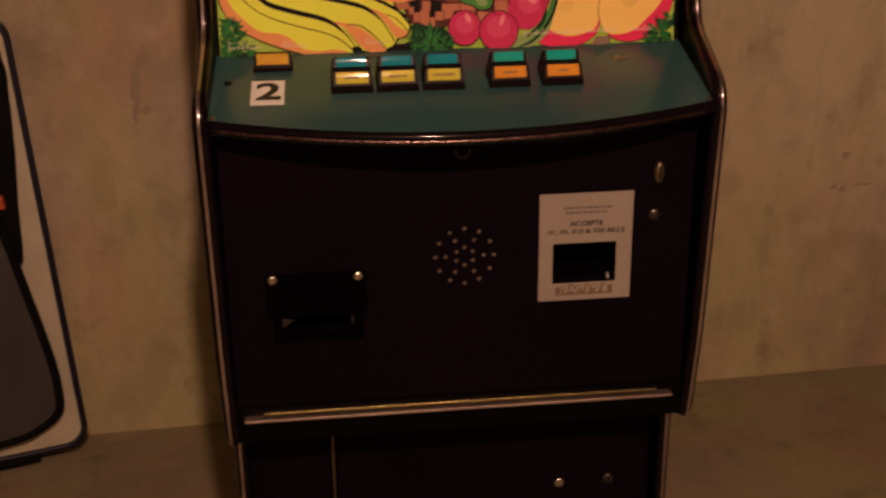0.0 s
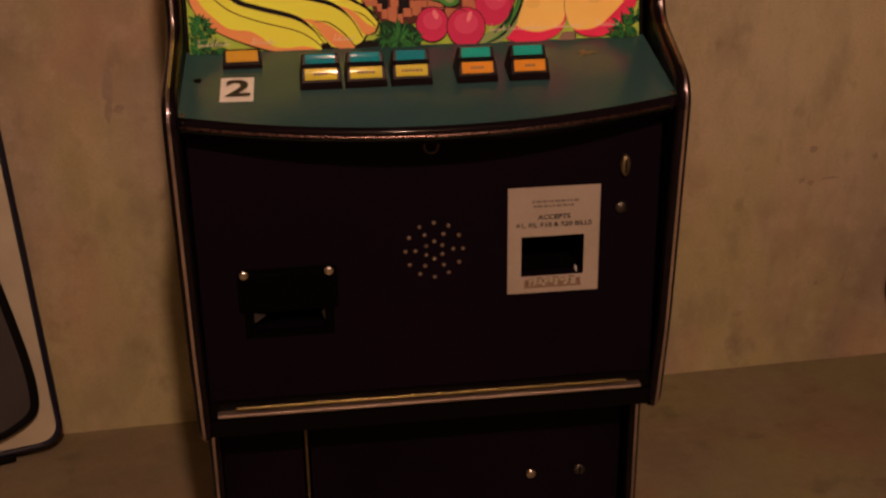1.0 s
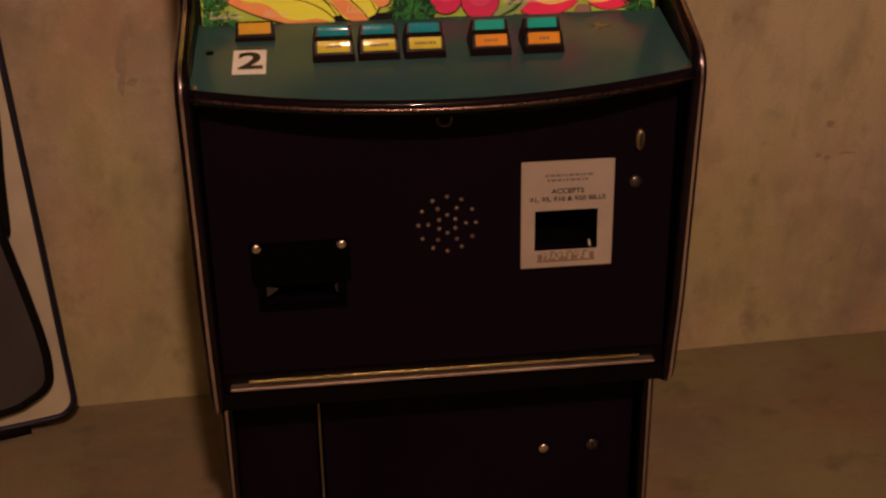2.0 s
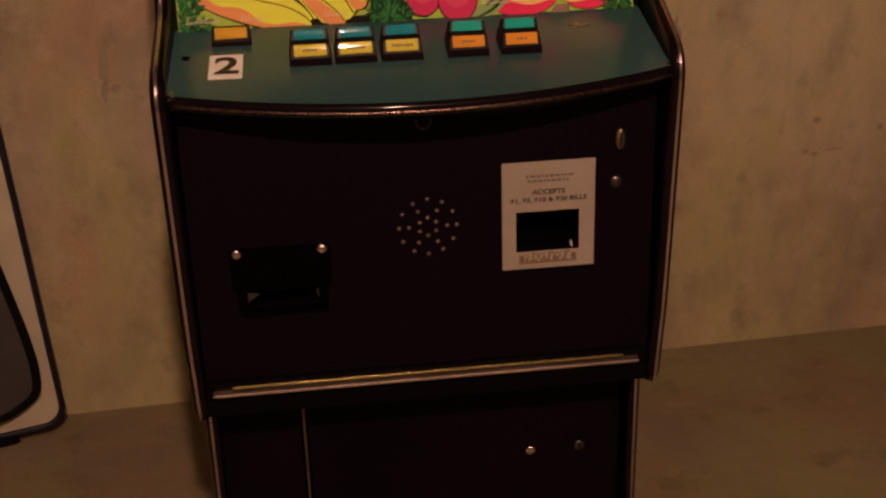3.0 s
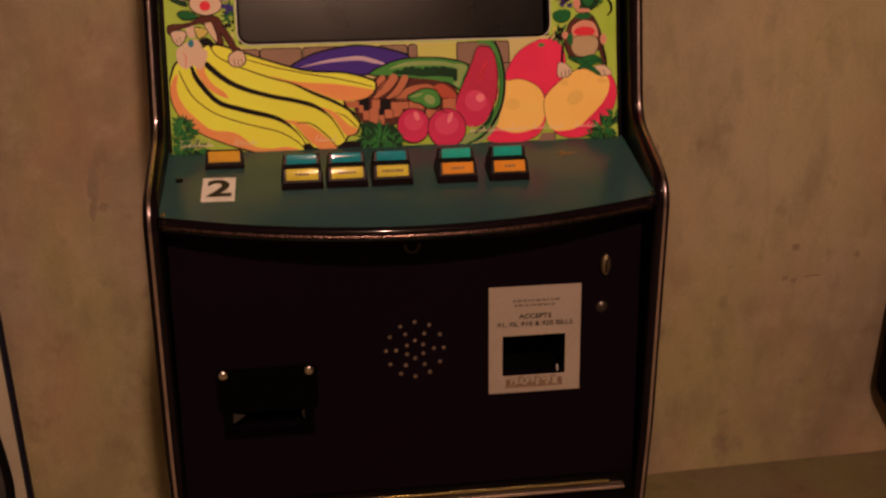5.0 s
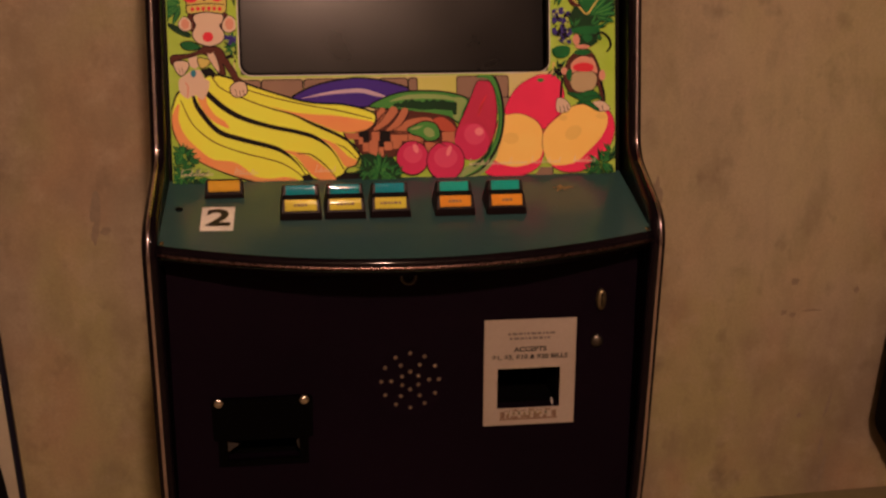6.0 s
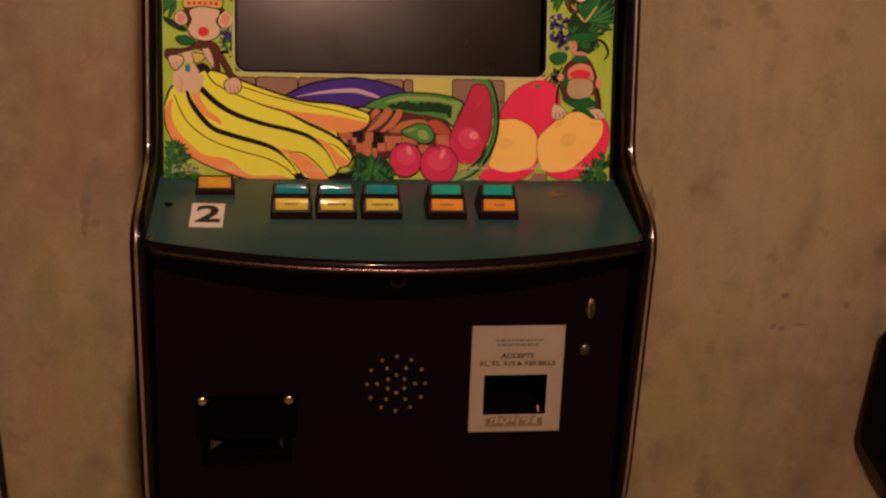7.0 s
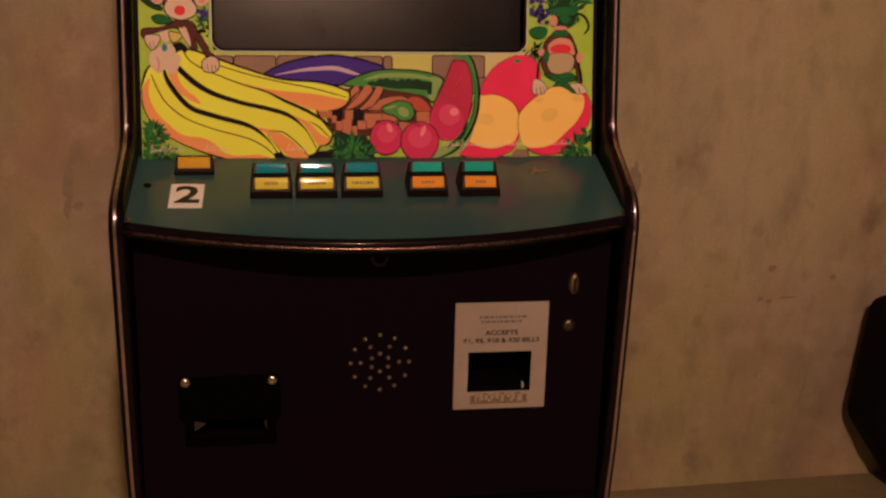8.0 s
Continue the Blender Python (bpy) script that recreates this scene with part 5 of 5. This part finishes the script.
stroke("vine_print", INK, [(253.5, 175.8), (263.2, 179.6), (272, 172.2), (274.1, 162.5), (268.9, 155.5)], [2.1, 2.4, 2.4, 2.4, 1.7])
oval("leaf_print", LEAF, 237.4, 155.2, 10.3848, 3.56861, 0)
fan("leaf_print", -260.4, 36.3, 17.6, 22, 1, 360, 0)
fan("leaf_print", -253.7, 26.7, 12.9, 12, 11, 360, 0)
fan("leaf_print", -263.5, 10.1, 18.7, 16, 12, 360, 0)
fan("leaf_print", -244.8, 8.8, 16.4, 14, 13, 360, 0)
fan("leaf_print", -270.1, 24.4, 11.7, 9, 14, 360, 0)
stroke("leaf_shine", PALE_GREEN, [(-265.6, 17.3), (-251.5, 19.6), (-232.8, 18.3)], [0.5, 0.9, 0.5])
stroke("leaf_shine", PALE_GREEN, [(-263.5, 7.7), (-249.3, 14.8), (-234.2, 9.9)], [0.5, 0.9, 0.5])
poly("tuft_ground", DARK_LEAF, [(-45.8, 32.1), (-33.8, 34.3), (-20, 28.5), (-6.1, 29.6), (3.2, 18), (5.4, -0.6), (-41.1, -0.3), (-44.4, 15.9)])
fan("leaf_print", -22.5, 8.9, 25.4, 26, 5, 300, 90)
fan("leaf_print", -38.6, 13.6, 16.2, 14, 15, 360, 0)
fan("leaf_print", -6.2, 6.5, 16.2, 14, 16, 360, 0)
fan("leaf_print", 261.2, 14.4, 23.8, 16, 10, 360, 0)
fan("leaf_print", 273.3, 28.6, 14.3, 9, 17, 360, 0)
fan("leaf_print", 246.7, 6.2, 11.9, 7, 18, 360, 0)
script("lettering", -264.8, 12.5, 37.2, 20)
script("lettering", -200.5, 12.9, 27.1, 21)
script("lettering", -102.3, 13.5, 23.7, 22)
script("lettering", 90, 18, 50.8, 30)
script("lettering", 141.9, 18.3, 20.3, 31)
script("lettering", 169.7, 18.5, 37.2, 32)
script("lettering", 224.2, 18.9, 27.1, 33)


# ---- suitcase leaning by the wall ----
def suitcase():
    case = tagged(new("suitcase"), "cream soft suitcase with navy piping and dark grey pocket", "suitcase")
    case.matrix_basis = facing((-0.652, 0.835, 0.012), (-0.076, 0.03, 1), (1, 0.17, 0.071))
    W, H = 0.52, 0.880
    outer = [Vector((p[0] + (0.014 * p[1] if p[0] > -W / 2 else 0), p[1], 0)) for p in rrect(-W, 0.004, 0.031, H, 0.042, 8)]
    shell = slab([(p.x, p.y) for p in outer], -0.10, 0.0, 0.006)
    part("shell", shell, CREAM, case, "cream woven fabric shell")
    part("piping", tube([p + Vector((0, 0, 0.001)) for p in outer], 0.0062, 10, True), NAVY, case, "navy blue piping", smooth=True)
    low = spline([(-0.485, 0.075), (-0.24, 0.072), (-0.12, 0.079), (-0.075, 0.092), (-0.036, 0.118), (-0.026, 0.163), (-0.027, 0.225), (-0.036, 0.31), (-0.048, 0.40), (-0.062, 0.50), (-0.085, 0.58), (-0.15, 0.63), (-0.30, 0.64), (-0.47, 0.62), (-0.50, 0.30)], 7, True)
    part("front_pocket", slab([(p.x, p.y) for p in low], 0.001, 0.030, 0.008), GREY_CLOTH, case, "dark grey nylon pocket")
    part("pocket_edge", tube([Vector((p.x, p.y, 0.026)) for p in low], 0.0088, 10, True), BLACK_CLOTH, case, "thick black pocket edging", smooth=True)
    high = spline([(-0.48, 0.655), (-0.2, 0.655), (-0.11, 0.62), (-0.062, 0.53), (-0.041, 0.425), (-0.026, 0.535), (-0.011, 0.64), (-0.001, 0.74), (0.001, 0.80), (-0.03, 0.848), (-0.26, 0.855), (-0.47, 0.845)], 7, True)
    part("upper_pocket", slab([(p.x, p.y) for p in high], 0.001, 0.022, 0.006), BLACK_CLOTH, case, "black nylon upper pocket")
    part("zip_pull", block(-0.062, -0.046, 0.540, 0.566, 0.021, 0.032, 0.002), TAG, case, "orange-red zip tag")
    part("base_strip", tube([Vector((-W + 0.05 + (W - 0.14) * k / 12, 0.020 - 0.0002 * k, 0.008 - 0.0012 * k)) for k in range(13)], 0.0105, 10), BLACK_CLOTH, case, "black rubber base strip", smooth=True)
    for x in (-0.44, -0.185):
        part("wheel", turned([(0.02, -0.014), (0.024, -0.008), (0.024, 0.008), (0.02, 0.014)], 18), RUBBER, case, m=pose(x, 0.013, 0.006, 0, 90, 0), smooth=True)


suitcase()


# ---- black bag by the wall ----
def bag():
    b = tagged(new("cooler_bag"), "black soft tote bag standing against the concrete wall", "bag")
    b.matrix_basis = facing((1.299, 0.935, 0.0), (0, 0.0, 1), (1, 0.046, 0))
    body = rounded([Vector((x, z, 0)) for x, z in ((0.1, 0.0), (-0.018, 0.0), (-0.156, 0.192), (-0.130, 0.462), (0.1, 0.475), (0.27, 0.462), (0.29, 0.22), (0.1, 0.0))], 0.03)
    part("body", slab([(p.x, p.y) for p in body[:-1]], -0.03, 0.08, 0.012), BLACK_CLOTH, b)
    part("back_pad", slab(rrect(-0.028, 0.26, 0.02, 0.53, 0.03), -0.07, -0.031, 0.012), BLACK_CLOTH, b)
    part("strap", tube(spline([(0.0, 0.50, -0.02), (-0.03, 0.475, 0.02), (-0.05, 0.45, 0.07), (-0.05, 0.36, 0.088)], 6), 0.012, 8, squash=0.5), BLACK_CLOTH, b, smooth=True)
    part("patch", block(-0.120, -0.08, 0.37, 0.41, 0.0785, 0.086, 0.002), TAG, b, "reddish leather patch")


bag()
